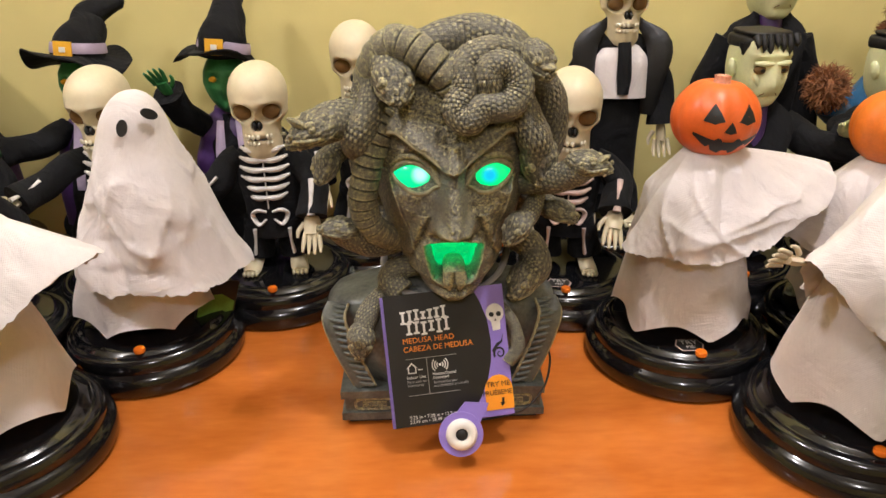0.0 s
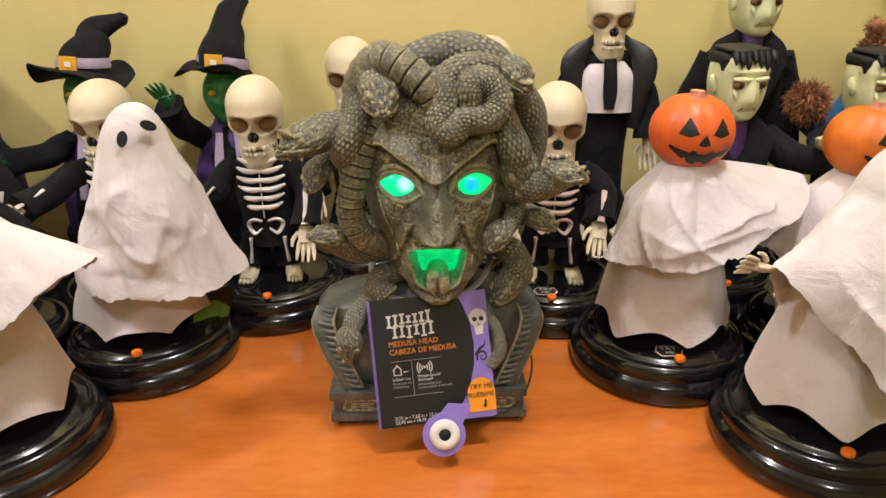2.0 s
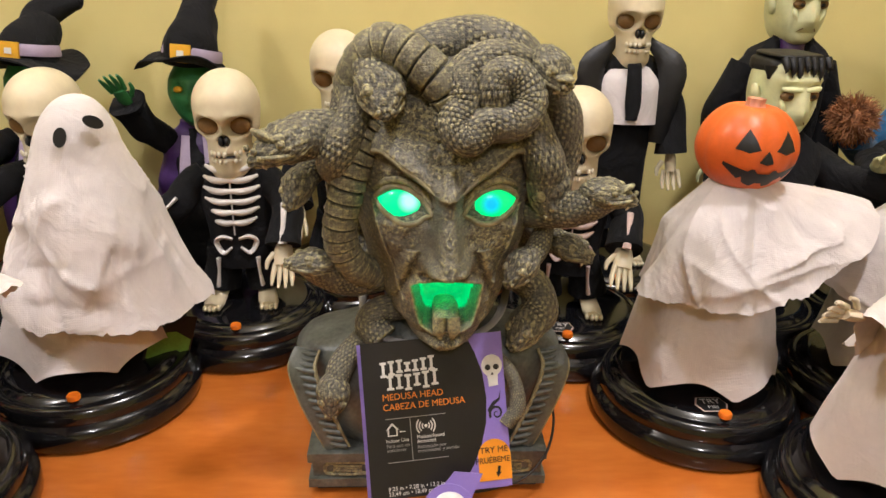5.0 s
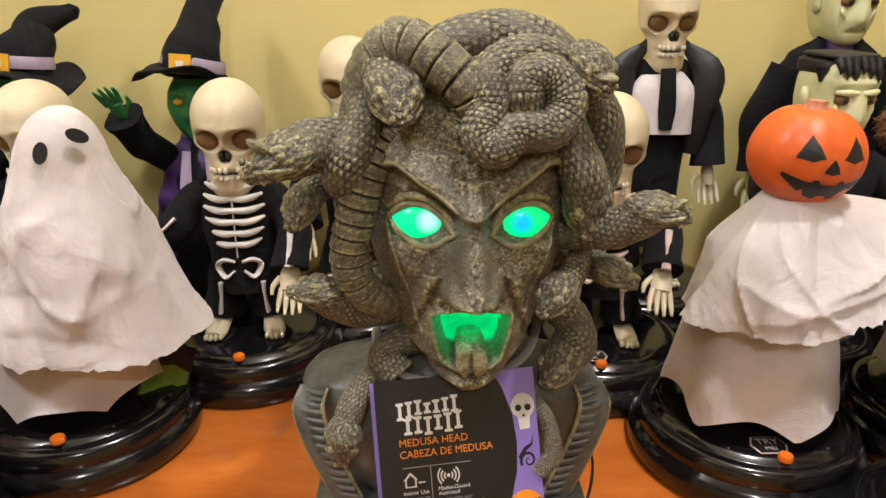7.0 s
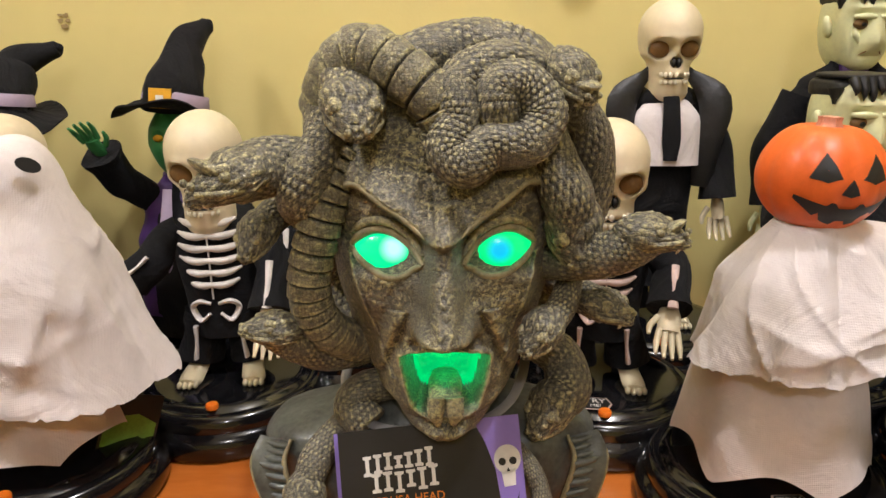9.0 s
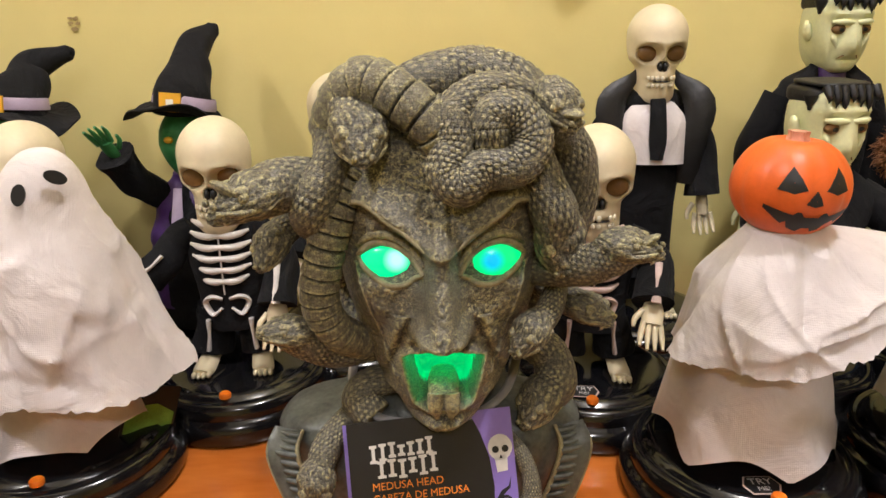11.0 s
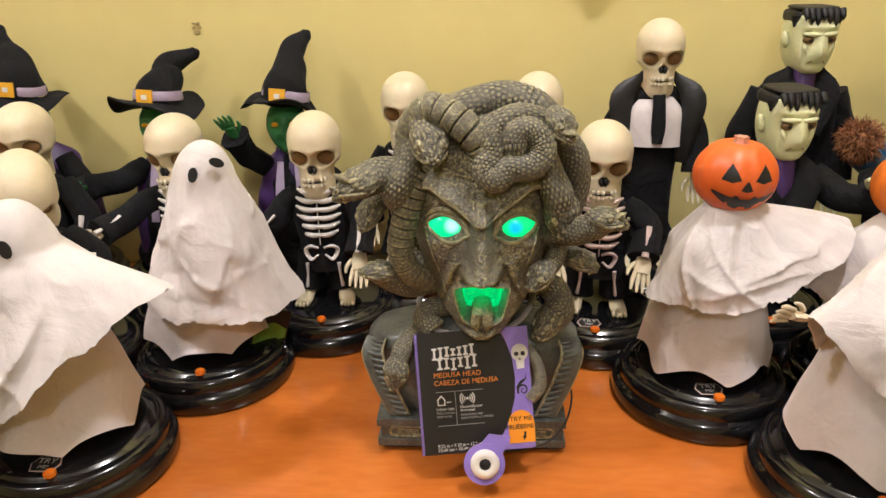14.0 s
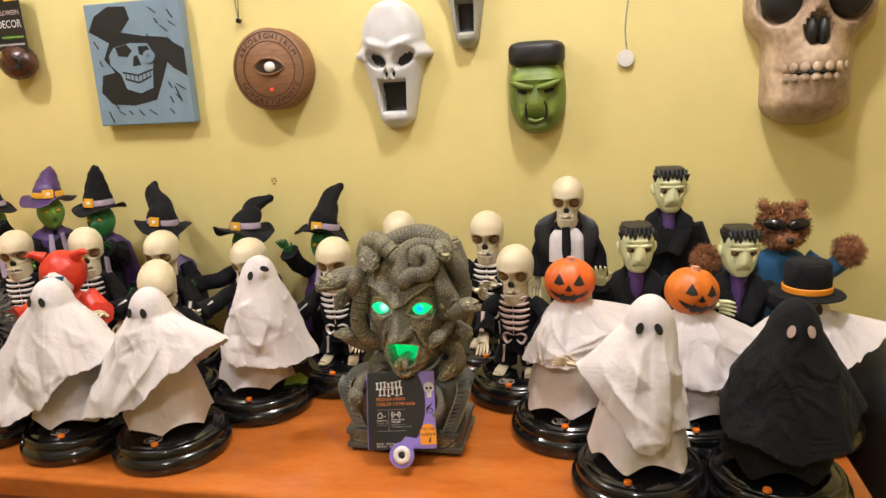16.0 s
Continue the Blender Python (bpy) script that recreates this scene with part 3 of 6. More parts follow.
def skirt(c, mat, seed=0, top=0.15, hem=0.054, r0=0.036, r1=0.061, lobes=6, drop=0.007):
    def f(r, z, a):
        k = (top - z) / (top - hem)
        zz = z + k ** 6 * drop * (abs(math.sin(lobes * a / 2 + seed)) - 0.5) * 2
        rr = r + k * 0.0035 * math.sin(5 * a + seed) + 0.004 * noise.noise(Vector((math.cos(a) * 2, math.sin(a) * 2 + seed, z * 20)))
        return rr, zz
    prof = [(lerp(r0, r1, (i / 14) ** 0.8), lerp(top, hem, i / 14)) for i in range(15)]
    c.lathe((0, 0, 0), prof, mat, 96, f)
    c.lathe((0, 0, 0), [(r - 0.001, z) for r, z in prof], mat, 96, f)


def eye_patch(c, at, normal_yaw, size, tilt, mat="ink_black", pitch=0):
    """A flat felt oval."""
    m = pose(*at, pitch, 0, normal_yaw) @ pose(0, 0, 0, 0, tilt, 0)
    c.plate([(size[0] * math.cos(a), size[1] * math.sin(a)) for a in (2 * math.pi * i / 20 for i in range(20))], 0.0012, mat, m)


def hand(c, at, to, mat, size=1.0, fingers=4):
    """A small open plastic hand from the wrist towards a point."""
    at, to = Vector(at), Vector(to)
    d = (to - at).normalized()
    u = d.cross(Vector((0, 1, 0.2)))
    u = u.normalized() if u.length > 1e-3 else Vector((1, 0, 0))
    k = 0.012 * size
    c.tube([at, at + d * k * 0.6, at + d * k * 1.3], [k * 0.42, k * 0.55, k * 0.5], mat, 10, 3, 0.55)
    for i in range(fingers):
        o = u * (i - (fingers - 1) / 2) * k * 0.27
        p = at + d * k * 1.2 + o
        c.tube([p, p + d * k * 0.7 + o * 0.3, p + d * k * (1.35 - 0.12 * abs(i - 1.5)) + o * 0.4 + Vector((0, -k * 0.2, 0))], [k * 0.16, k * 0.15, k * 0.08], mat, 7, 3)
    p = at + d * k * 0.6 - u * k * 0.5
    c.tube([p, p + d * k * 0.5 - u * k * 0.35, p + d * k * 0.95 - u * k * 0.4], [k * 0.17, k * 0.15, k * 0.09], mat, 7, 3)


def ghost(at, turn, hem, seed, top=0.255, lean=(0.0, 0.0), eyes=None, mat="sheet", sticker=True, side=0, label="", eye_mat="ink_black", palms=None, skirt_top=0.15, name="ghost_figurine", creases=()):
    g = thing(name, (*at, 0), label, "figurine", "ghost figurines on the sideboard", turn)
    figure_base(g, sticker=sticker, side=side)
    c = Clay()
    sheet_layer(c, top, 0.030, hem, mat, lean, seed=seed, creases=creases)
    skirt(c, mat, seed, skirt_top)
    for x, z, tilt in (eyes or []):
        k = 1 - (top - z) / top
        depth = 0.030 * math.sqrt(max(0.05, 1 - (x / 0.031) ** 2)) * 1.0
        eye_patch(c, (x + lean[0] * (z / top), -depth + lean[1] * (z / top) - 0.0015, z), math.degrees(math.asin(max(-0.9, min(0.9, x / 0.034)))), (0.0042, 0.0070), tilt, eye_mat, pitch=-8)
    for p, q in (palms or []):
        hand(c, p, q, "skin")
    c.done("figure", g)
    return g


def pumpkin_head(c, at, r, mat, turn=0.0, tilt=0.0):
    t = rot(0, tilt, turn)

    def f(d):
        a = math.atan2(d.x, -d.y)
        k = 1 - 0.055 * abs(math.cos(4.5 * a)) ** 6 * math.sin(math.acos(max(-1, min(1, d.z))))
        return Vector((d.x * k, d.y * k, d.z * (0.92 - 0.16 * bell(math.hypot(d.x, d.y), 0.3))))
    c.ball(at, r, mat, t, 64, 32, f)
    at = Vector(at)

    def on(x, z, lift=0.012):
        y = -math.sqrt(max(0.02, 1 - x * x - (z / 0.92) ** 2))
        return at + t @ (Vector((x, y, z)) * (1 + lift) * r)

    def patch(pts):
        n = len(pts)
        mid = (sum(p[0] for p in pts) / n, sum(p[1] for p in pts) / n)
        rows = [[on(lerp(mid[0], x, k), lerp(mid[1], z, k), l) for x, z in pts] for k, l in ((0.02, 0.010), (0.5, 0.010), (0.93, 0.010), (1.0, -0.02))]
        c.grid(rows, "ink_black")
    for s in (-1, 1):
        patch([(s * 0.15, 0.12), (s * 0.36, 0.04), (s * 0.60, 0.10), (s * 0.49, 0.32), (s * 0.37, 0.50), (s * 0.25, 0.31)])
    patch([(-0.14, -0.12), (0, -0.16), (0.14, -0.12), (0.07, 0.02), (0, 0.12), (-0.07, 0.02)])
    up = [(x, -0.17 - 0.17 * math.cos(x * 2.1) + (0.07 if abs(abs(x) - 0.2) < 0.06 else 0)) for x in [0.72 - i * 0.06 for i in range(25)]]
    lo = [(x * 1.0, -0.20 - 0.45 * math.cos(x * 2.05) * (1 if abs(x) < 0.73 else 0) + (0.09 if abs(x) < 0.07 or abs(abs(x) - 0.36) < 0.06 else 0)) for x in [-0.72 + i * 0.06 for i in range(25)]]
    rows = [[on(x, lerp(z, lo[24 - i][1], k), 0.010) for i, (x, z) in enumerate(up)] for k in (0, 0.25, 0.5, 0.75, 1)]
    c.grid(rows, "ink_black", loop=False)
    p = at + t @ Vector((0, 0, r * 0.62))
    c.lathe(p, [(r * 0.34, 0), (r * 0.2, r * 0.12), (r * 0.15, r * 0.26), (r * 0.16, r * 0.34), (0.0, r * 0.36)], "stem", 24,
            lambda rr, z, a: (rr * (1 + 0.16 * math.cos(6 * a)), z), t)


def pumpkin_ghost(at, turn, hem, seed, mat, head_turn, tilt, label, head=(0, 0, 0.224), r=0.041, creases=(), **kw):
    g = thing("pumpkin_figurine", (*at, 0), label, "figurine", "pumpkin-headed figurines on the sideboard", turn)
    figure_base(g, **kw)
    c = Clay()
    sheet_layer(c, head[2] - 0.026, 0.020, hem, "sheet", (head[0], head[1]), seed=seed, dome=False, pull=0.35, creases=creases)
    skirt(c, "sheet", seed)
    pumpkin_head(c, head, r, mat, head_turn, tilt)
    c.done("figure", g)
    return g


def skull(c, at, h, turn=None, bone="bone", gap=1, tooth="teeth", fine=1.0, lines=(-0.278, -0.356), hollow="socket", jaw=0.13):
    """A toy skull about h high, facing -y; at is its middle."""
    turn = turn or Matrix.Identity(3)
    at = Vector(at)
    nu, nv = 88, 72
    rows, tone = [], {}
    for i in range(nv + 1):
        row = []
        for j in range(nu):
            v = i / nv
            a = 2 * math.pi * j / nu
            z = 0.5 * math.cos(math.pi * v)
            drop = jaw * max(0.0, (-0.30 - z) / 0.20)
            cran = math.sqrt(max(0, 1 - ((z - 0.16) / 0.34) ** 2)) if z > 0.16 else 1 - 0.12 * ((0.16 - z) / 0.3) ** 2
            w = 0.328 * cran
            d = 0.42 * cran
            if z < -0.02:
                k = min(1, (-0.02 - z) / 0.2)
                w = lerp(w, 0.218, k * k * (3 - 2 * k))
                d = lerp(d, 0.30, k)
            if z < -0.40:
                k = (-0.40 - z) / 0.10
                w *= math.sqrt(max(0, 1 - k * k))
                d *= math.sqrt(max(0, 1 - k * k))
            x, y = w * math.sin(a), -d * math.cos(a)
            front = max(0, math.cos(a))
            if front > 0:
                y -= front ** 3 * 0.05 * bell(z + 0.26, 0.12)
                y -= front ** 2 * 0.035 * bell(z - 0.09, 0.05) * bell(abs(x) - 0.15, 0.13)
                x += math.copysign(0.03, x) * bell(z + 0.10, 0.06) * bell(abs(x) - 0.28, 0.08)
                e = math.hypot((abs(x) - 0.150) / 0.122, (z + 0.015) / 0.108)
                nz = math.hypot(x / (0.052 + 0.15 * max(0, -0.09 - z)), (z + 0.145) / 0.062)
                y += front * (0.18 / (1 + math.exp((e - 0.92) * 13)) + 0.09 / (1 + math.exp((nz - 0.85) * 14)))
                y += front * 0.035 * bell(z + 0.30, 0.012) * (1 if abs(x) < 0.17 else 0)
            row.append(at + turn @ (Vector((x, y, z - drop)) * h))
        rows.append(row)
    c.grid(rows, lambda i, j: tone.get((i, j), bone))
    for s in (-1, 1):
        c.ball(at + turn @ (Vector((s * 0.150, -0.212, -0.015)) * h), (0.105 * h, 0.055 * h, 0.092 * h), hollow, turn, 20, 14)
        c.ball(at + turn @ (Vector((s * 0.026, -0.312, -0.155)) * h), (0.030 * h, 0.05 * h, 0.052 * h), "dark", turn, 12, 10)
    c.ball(at + turn @ (Vector((0, -0.275, (lines[0] + lines[1]) / 2)) * h), (0.105 * h, 0.062 * h, 0.016 * h), "dark", turn, 16, 8)
    for k in range(-3, 4):
        if k == gap:
            continue
        b = k * 0.34
        p = Vector((math.sin(b) * 0.165, -0.21 - 0.155 * math.cos(b), lines[0]))
        c.ball(at + turn @ (p * h), (0.024 * h, 0.016 * h * fine, 0.030 * h * fine), tooth, turn @ rot(0, 0, math.degrees(b)), 8, 6)
        p = Vector((math.sin(b) * 0.155, -0.20 - 0.150 * math.cos(b), lines[1]))
        c.ball(at + turn @ (p * h), (0.022 * h, 0.015 * h * fine, 0.026 * h * fine), tooth, turn @ rot(0, 0, math.degrees(b)), 8, 6)


def ribs(c, mid, w, hgt, depth, mat, n=6):
    """Printed ribs, breastbone and hips standing a little proud of a robe's front."""
    x0, y0, z0 = mid
    c.tube([(x0, y0 - depth - 0.0008, z0 + hgt * 0.5), (x0, y0 - depth - 0.0012, z0), (x0, y0 - depth - 0.0012, z0 - hgt * 0.62)], w * 0.07, mat, 8, 4, 0.4, side=(1, 0, 0))
    for k in range(n):
        z = z0 + hgt * (0.44 - 0.86 * k / (n - 1))
        ww = w * (0.78 + 0.22 * math.sin(math.pi * (k + 0.8) / n))
        pts = [(x0 + ww * s, y0 - depth * math.sqrt(max(0.0, 1 - (s * 0.8) ** 2)) - 0.0012, z + hgt * 0.075 * (1 - abs(s)) * 0 - hgt * 0.07 * abs(s) + hgt * 0.10 * s * s) for s in (-1, -0.66, -0.33, 0, 0.33, 0.66, 1)]
        c.tube(pts, [hgt * 0.025, hgt * 0.05, hgt * 0.052, hgt * 0.04, hgt * 0.052, hgt * 0.05, hgt * 0.025], mat, 8, 3, 1.0)


def skeleton(at, turn, h=0.262, seed=0, label="", pink=False, arms=None, head_turn=0, robe="black_cloth", head_tilt=0, ribbed=True, sticker=True, skull_h=0.088, tux=False, side=0, base=True):
    g = thing("skeleton_figurine", (*at, 0), label, "figurine", "skeleton figurines on the sideboard", turn)
    figure_base(g, sticker=sticker, side=side)
    pr = "print_pink" if pink else "print"
    c = Clay()
    neck = h - skull_h * 0.92
    wob = lambda s, a: 1 + 0.07 * math.sin(3 * a + seed + 6 * s) + 0.06 * noise.noise(Vector((math.cos(a) * 2, math.sin(a) * 2, s * 6 + seed)))
    hip = 0.098
    c.tube([(0, 0, neck + 0.004), (0, 0, neck - 0.012), (0, 0, lerp(neck, hip, 0.5)), (0, 0, hip), (0, 0, hip - 0.02)], [0.010, 0.028, 0.032, 0.029, 0.030], robe, 28, 6, 0.72, fn=wob, side=(0, 1, 0))
    for s in (-1, 1):
        c.tube([(s * 0.012, 0, hip - 0.004), (s * 0.018, 0.002, 0.075), (s * 0.021, 0.0, 0.052)], [0.018, 0.017, 0.019], robe, 18, 5, 0.9, fn=wob)
        c.tube([(s * 0.021, 0.006, 0.054), (s * 0.022, -0.006, 0.050), (s * 0.025, -0.024, 0.0445), (s * 0.026, -0.033, 0.044)], [0.007, 0.0085, 0.0095, 0.0075], "bone", 12, 4, 0.55)
        for k in range(4):
            c.ball((s * 0.026 + (k - 1.5) * 0.0042, -0.036 + abs(k - 1.5) * 0.0015, 0.0435), (0.0022, 0.0045, 0.0028), "bone", nu=8, nv=6)
        if ribbed:
            c.tube([(s * 0.018, -0.0185, 0.088), (s * 0.0185, -0.0195, 0.075), (s * 0.0205, -0.0195, 0.060)], [0.0045, 0.0028, 0.0042], pr, 8, 4, 0.5, side=(1, 0, 0))
    for s, (el, wr) in zip((-1, 1), arms or (((-0.050, -0.008, 0.135), (-0.046, -0.034, 0.112)), ((0.050, -0.008, 0.135), (0.046, -0.034, 0.112)))):
        sh = Vector((s * 0.026, 0.002, neck - 0.014))
        c.tube([sh, lerp(sh, Vector(el), 0.5) + Vector((0, 0, 0.004)), el, lerp(Vector(el), Vector(wr), 0.6), wr], [0.013, 0.0135, 0.0145, 0.015, 0.0165], robe, 16, 5, 1.0, fn=wob)
        d = (Vector(wr) - Vector(el)).normalized()
        hand(c, Vector(wr) - d * 0.002, Vector(wr) + d, "bone", 1.35)
        if ribbed:
            c.tube([Vector(el) + Vector((0, -0.0145, 0.008)), lerp(Vector(el), Vector(wr), 0.5) + Vector((0, -0.0150, 0.006)), Vector(wr) + Vector((0, -0.012, 0.006))], [0.003, 0.0022, 0.004], pr, 8, 4, 0.6)
    if ribbed:
        ribs(c, (0, 0.0, lerp(neck, hip, 0.36)), 0.0245, 0.058, 0.0238, pr)
        for s in (-1, 1):
            c.tube([(s * 0.003, -0.022, hip + 0.010), (s * 0.012, -0.0215, hip + 0.012), (s * 0.018, -0.018, hip + 0.006), (s * 0.012, -0.0215, hip - 0.004), (s * 0.004, -0.0225, hip + 0.002)], [0.0026, 0.0034, 0.0034, 0.003, 0.002], pr, 8, 4, 0.6)
    if tux:
        c.tube([(0, -0.008, neck - 0.002), (0, -0.0165, neck - 0.03), (0, -0.0200, neck - 0.068)], [0.013, 0.030, 0.030], "sheet", 20, 6, 0.42, side=(0, 1, 0))
        for s in (-1, 1):
            c.tube([(s * 0.014, -0.006, neck + 0.016), (s * 0.040, -0.018, neck - 0.012), (s * 0.036, -0.020, neck - 0.050), (s * 0.034, -0.016, neck - 0.088)], [0.004, 0.014, 0.012, 0.009], "satin", 10, 5, 0.3, side=(0, 1, 0))
        c.tube([(0, -0.021, neck - 0.004), (0.001, -0.028, neck - 0.012), (0.002, -0.033, neck - 0.042), (0.002, -0.034, neck - 0.062)], [0.006, 0.007, 0.0080, 0.0060], "black_cloth", 10, 5, 0.35, side=(0, 1, 0))
    skull(c, (0, -0.003, h - skull_h * 0.5), skull_h, rot(head_tilt, 0, head_turn))
    c.done("figure", g)
    return g


# ---- things on the sideboard ----
GHOST = "white-sheeted ghost figurine on a round black stand"
ghost((-0.230, 0.664), 0, [(0, 0.066, 0.097), (45, 0.080, 0.094), (90, 0.086, 0.092), (135, 0.08, 0.10), (180, 0.07, 0.10), (235, 0.07, 0.10), (280, 0.058, 0.096), (320, 0.062, 0.103)], 1, 0.257, (0.026, -0.01),
      [(0.003, 0.233, 14), (0.022, 0.242, -62)], sticker=False, side=10, creases=((-0.75, 0.225, -0.65, 0.105, 0.005), (-0.65, 0.140, 0.25, 0.144, -0.004), (-0.60, 0.118, 0.45, 0.114, -0.004), (-0.5, 0.180, 0.35, 0.200, 0.004), (0.75, 0.17, 0.35, 0.115, 0.006)),
      label="white-sheeted ghost figurine with tilted oval eyes on a black stand")
ghost((-0.300, 0.515), 0, [(0, 0.070, 0.100), (45, 0.080, 0.148), (85, 0.108, 0.180), (120, 0.09, 0.15), (180, 0.065, 0.10), (250, 0.085, 0.085), (290, 0.112, 0.068), (325, 0.090, 0.084)], 2, 0.250, (0.002, -0.010),
      [(-0.010, 0.222, 12), (0.011, 0.222, -12)], side=14, creases=((-0.9, 0.190, 0.7, 0.205, 0.006), (0.75, 0.185, -0.2, 0.105, 0.009), (0.95, 0.180, 0.3, 0.100, 0.006), (-0.8, 0.160, 0.2, 0.180, -0.004)),
      label="white-sheeted ghost figurine with one sleeve hanging low")
ghost((-0.460, 0.520), 0, [(0, 0.075, 0.085), (45, 0.08, 0.135), (90, 0.100, 0.150), (135, 0.08, 0.13), (180, 0.065, 0.10), (250, 0.09, 0.12), (280, 0.108, 0.135), (325, 0.092, 0.062)], 3, 0.260, (0.0, -0.010),
      [(-0.010, 0.233, 10), (0.010, 0.233, -14)], side=18, label="white-sheeted ghost figurine with both sleeves spread low")
ghost((0.362, 0.502), 0, [(0, 0.072, 0.092), (40, 0.058, 0.104), (80, 0.050, 0.108), (120, 0.052, 0.10), (180, 0.055, 0.10), (240, 0.056, 0.12), (282, 0.080, 0.172), (320, 0.068, 0.132)], 4, 0.255, (0.010, -0.018),
      [(-0.012, 0.224, 16), (0.008, 0.224, -22)], sticker=False, side=-14, creases=((-0.9, 0.175, 0.1, 0.120, 0.008), (-0.7, 0.205, 0.0, 0.165, 0.006), (0.45, 0.230, 0.40, 0.115, 0.008), (-1.1, 0.150, -0.4, 0.105, -0.007), (-0.2, 0.20, -0.25, 0.14, 0.005)),
      label="white-sheeted ghost figurine with a cream hand showing", palms=[((-0.074, -0.018, 0.166), (-0.11, -0.03, 0.178))])
ghost((0.520, 0.504), 0, [(0, 0.075, 0.082), (50, 0.080, 0.10), (90, 0.085, 0.12), (135, 0.08, 0.12), (180, 0.065, 0.10), (240, 0.07, 0.11), (275, 0.075, 0.125), (320, 0.080, 0.10)], 5, 0.248, (0.010, -0.006),
      [(-0.010, 0.220, 12), (0.010, 0.220, -12)], mat="black_cloth", eye_mat="print_pink", sticker=False, side=-20, label="black-sheeted ghost figurine with pale oval eyes")
pumpkin_ghost((0.270, 0.632), 0, [(0, 0.060, 0.124), (35, 0.064, 0.136), (65, 0.088, 0.160), (95, 0.106, 0.184), (125, 0.08, 0.14), (180, 0.06, 0.10), (240, 0.06, 0.11), (280, 0.062, 0.118), (320, 0.062, 0.124)], 6, "pumpkin", 0, 3,
              "orange pumpkin-headed figurine in a white sheet, one sleeve raised", head=(0.004, -0.008, 0.230), r=0.0350, side=-2, creases=((1.3, 0.178, 0.1, 0.150, 0.007), (1.1, 0.160, -0.5, 0.135, 0.006), (0.75, 0.190, 0.85, 0.165, -0.005), (-0.9, 0.155, 0.2, 0.138, 0.005)))
pumpkin_ghost((0.438, 0.640), 0, [(0, 0.06, 0.10), (50, 0.08, 0.11), (80, 0.10, 0.15), (120, 0.08, 0.14), (180, 0.06, 0.10), (240, 0.07, 0.11), (280, 0.08, 0.12), (320, 0.07, 0.10)], 7, "pumpkin2", 16, 8,
              "darker orange pumpkin-headed figurine in a white sheet", head=(-0.004, -0.006, 0.214), r=0.0355)

SK = "skeleton figurine with an ivory skull in a black bone-printed robe"
OUT = (((-0.058, -0.030, 0.150), (-0.078, -0.056, 0.142)), ((0.052, -0.012, 0.140), (0.050, -0.030, 0.108)))
skeleton((-0.127, 0.774), 4, 0.259, 1, SK, arms=(((-0.048, -0.006, 0.140), (-0.066, -0.012, 0.128)), ((0.046, -0.010, 0.135), (0.044, -0.030, 0.104))), sticker=False)
skeleton((0.184, 0.754), -8, 0.250, 2, SK, pink=True)
skeleton((-0.284, 0.775), 8, 0.258, 3, SK, arms=OUT, head_turn=-14)
skeleton((-0.450, 0.772), 6, 0.273, 4, SK, arms=OUT)
skeleton((-0.388, 0.660), 20, 0.250, 5, "skeleton figurine with its ivory skull bowed far forward", head_tilt=38)
skeleton((-0.600, 0.764), 20, 0.282, 6, SK, head_turn=14, arms=OUT)
skeleton((-0.750, 0.762), 25, 0.278, 7, SK)
skeleton((-0.036, 0.870), 0, 0.284, 8, SK)
skeleton((0.122, 0.870), 0, 0.282, 9, SK, arms=(((-0.05, -0.008, 0.150), (-0.02, -0.036, 0.150)), ((0.05, -0.008, 0.150), (0.020, -0.036, 0.158))))
skeleton((0.260, 0.877), -6, 0.338, 10, "tall skeleton figurine in a black suit, white shirt and tie", ribbed=False, tux=True, robe="black_cloth", skull_h=0.082, sticker=False, head_turn=4,
         arms=(((-0.048, 0.0, 0.208), (-0.052, -0.010, 0.165)), ((0.048, 0.0, 0.208), (0.052, -0.010, 0.162))))


# ---- the bust ----
HX, HY = 0.0565, 0.612


def level(table, z):
    """Smooth reading of (height, value) rows."""
    if z <= table[0][0]:
        return table[0][1]
    for (z0, a), (z1, b) in zip(table, table[1:]):
        if z <= z1:
            t = (z - z0) / (z1 - z0)
            return lerp(a, b, t * t * (3 - 2 * t) * 0.5 + t * 0.5)
    return table[-1][1]


HALF = [(0.117, 0.004), (0.119, 0.018), (0.126, 0.030), (0.140, 0.042), (0.165, 0.053), (0.195, 0.060), (0.215, 0.0635), (0.245, 0.064), (0.27, 0.061), (0.288, 0.052), (0.300, 0.036), (0.308, 0.016), (0.310, 0.002)]
FRONT = [(0.117, 0.070), (0.119, 0.079), (0.126, 0.085), (0.140, 0.085), (0.165, 0.084), (0.195, 0.083), (0.215, 0.082), (0.245, 0.079), (0.27, 0.068), (0.288, 0.050), (0.300, 0.034), (0.308, 0.015), (0.310, 0.002)]


def mouth_in(x, z):
    """Over 0 inside the open mouth."""
    t = (z - 0.1355) / 0.0305
    if t < -0.5 or t > 1.5:
        return -1.0
    w = lerp(0.0100, 0.0208, max(0, min(1, t)) ** 0.5)
    edge = (z - 0.1355 - 0.003 * (x / 0.012) ** 2 * (t < 0.5)) / 0.005
    roof = (0.1668 - 0.0030 * (x / 0.02) ** 4 - z) / 0.005
    return min((w - abs(x)) / 0.005, edge, roof)


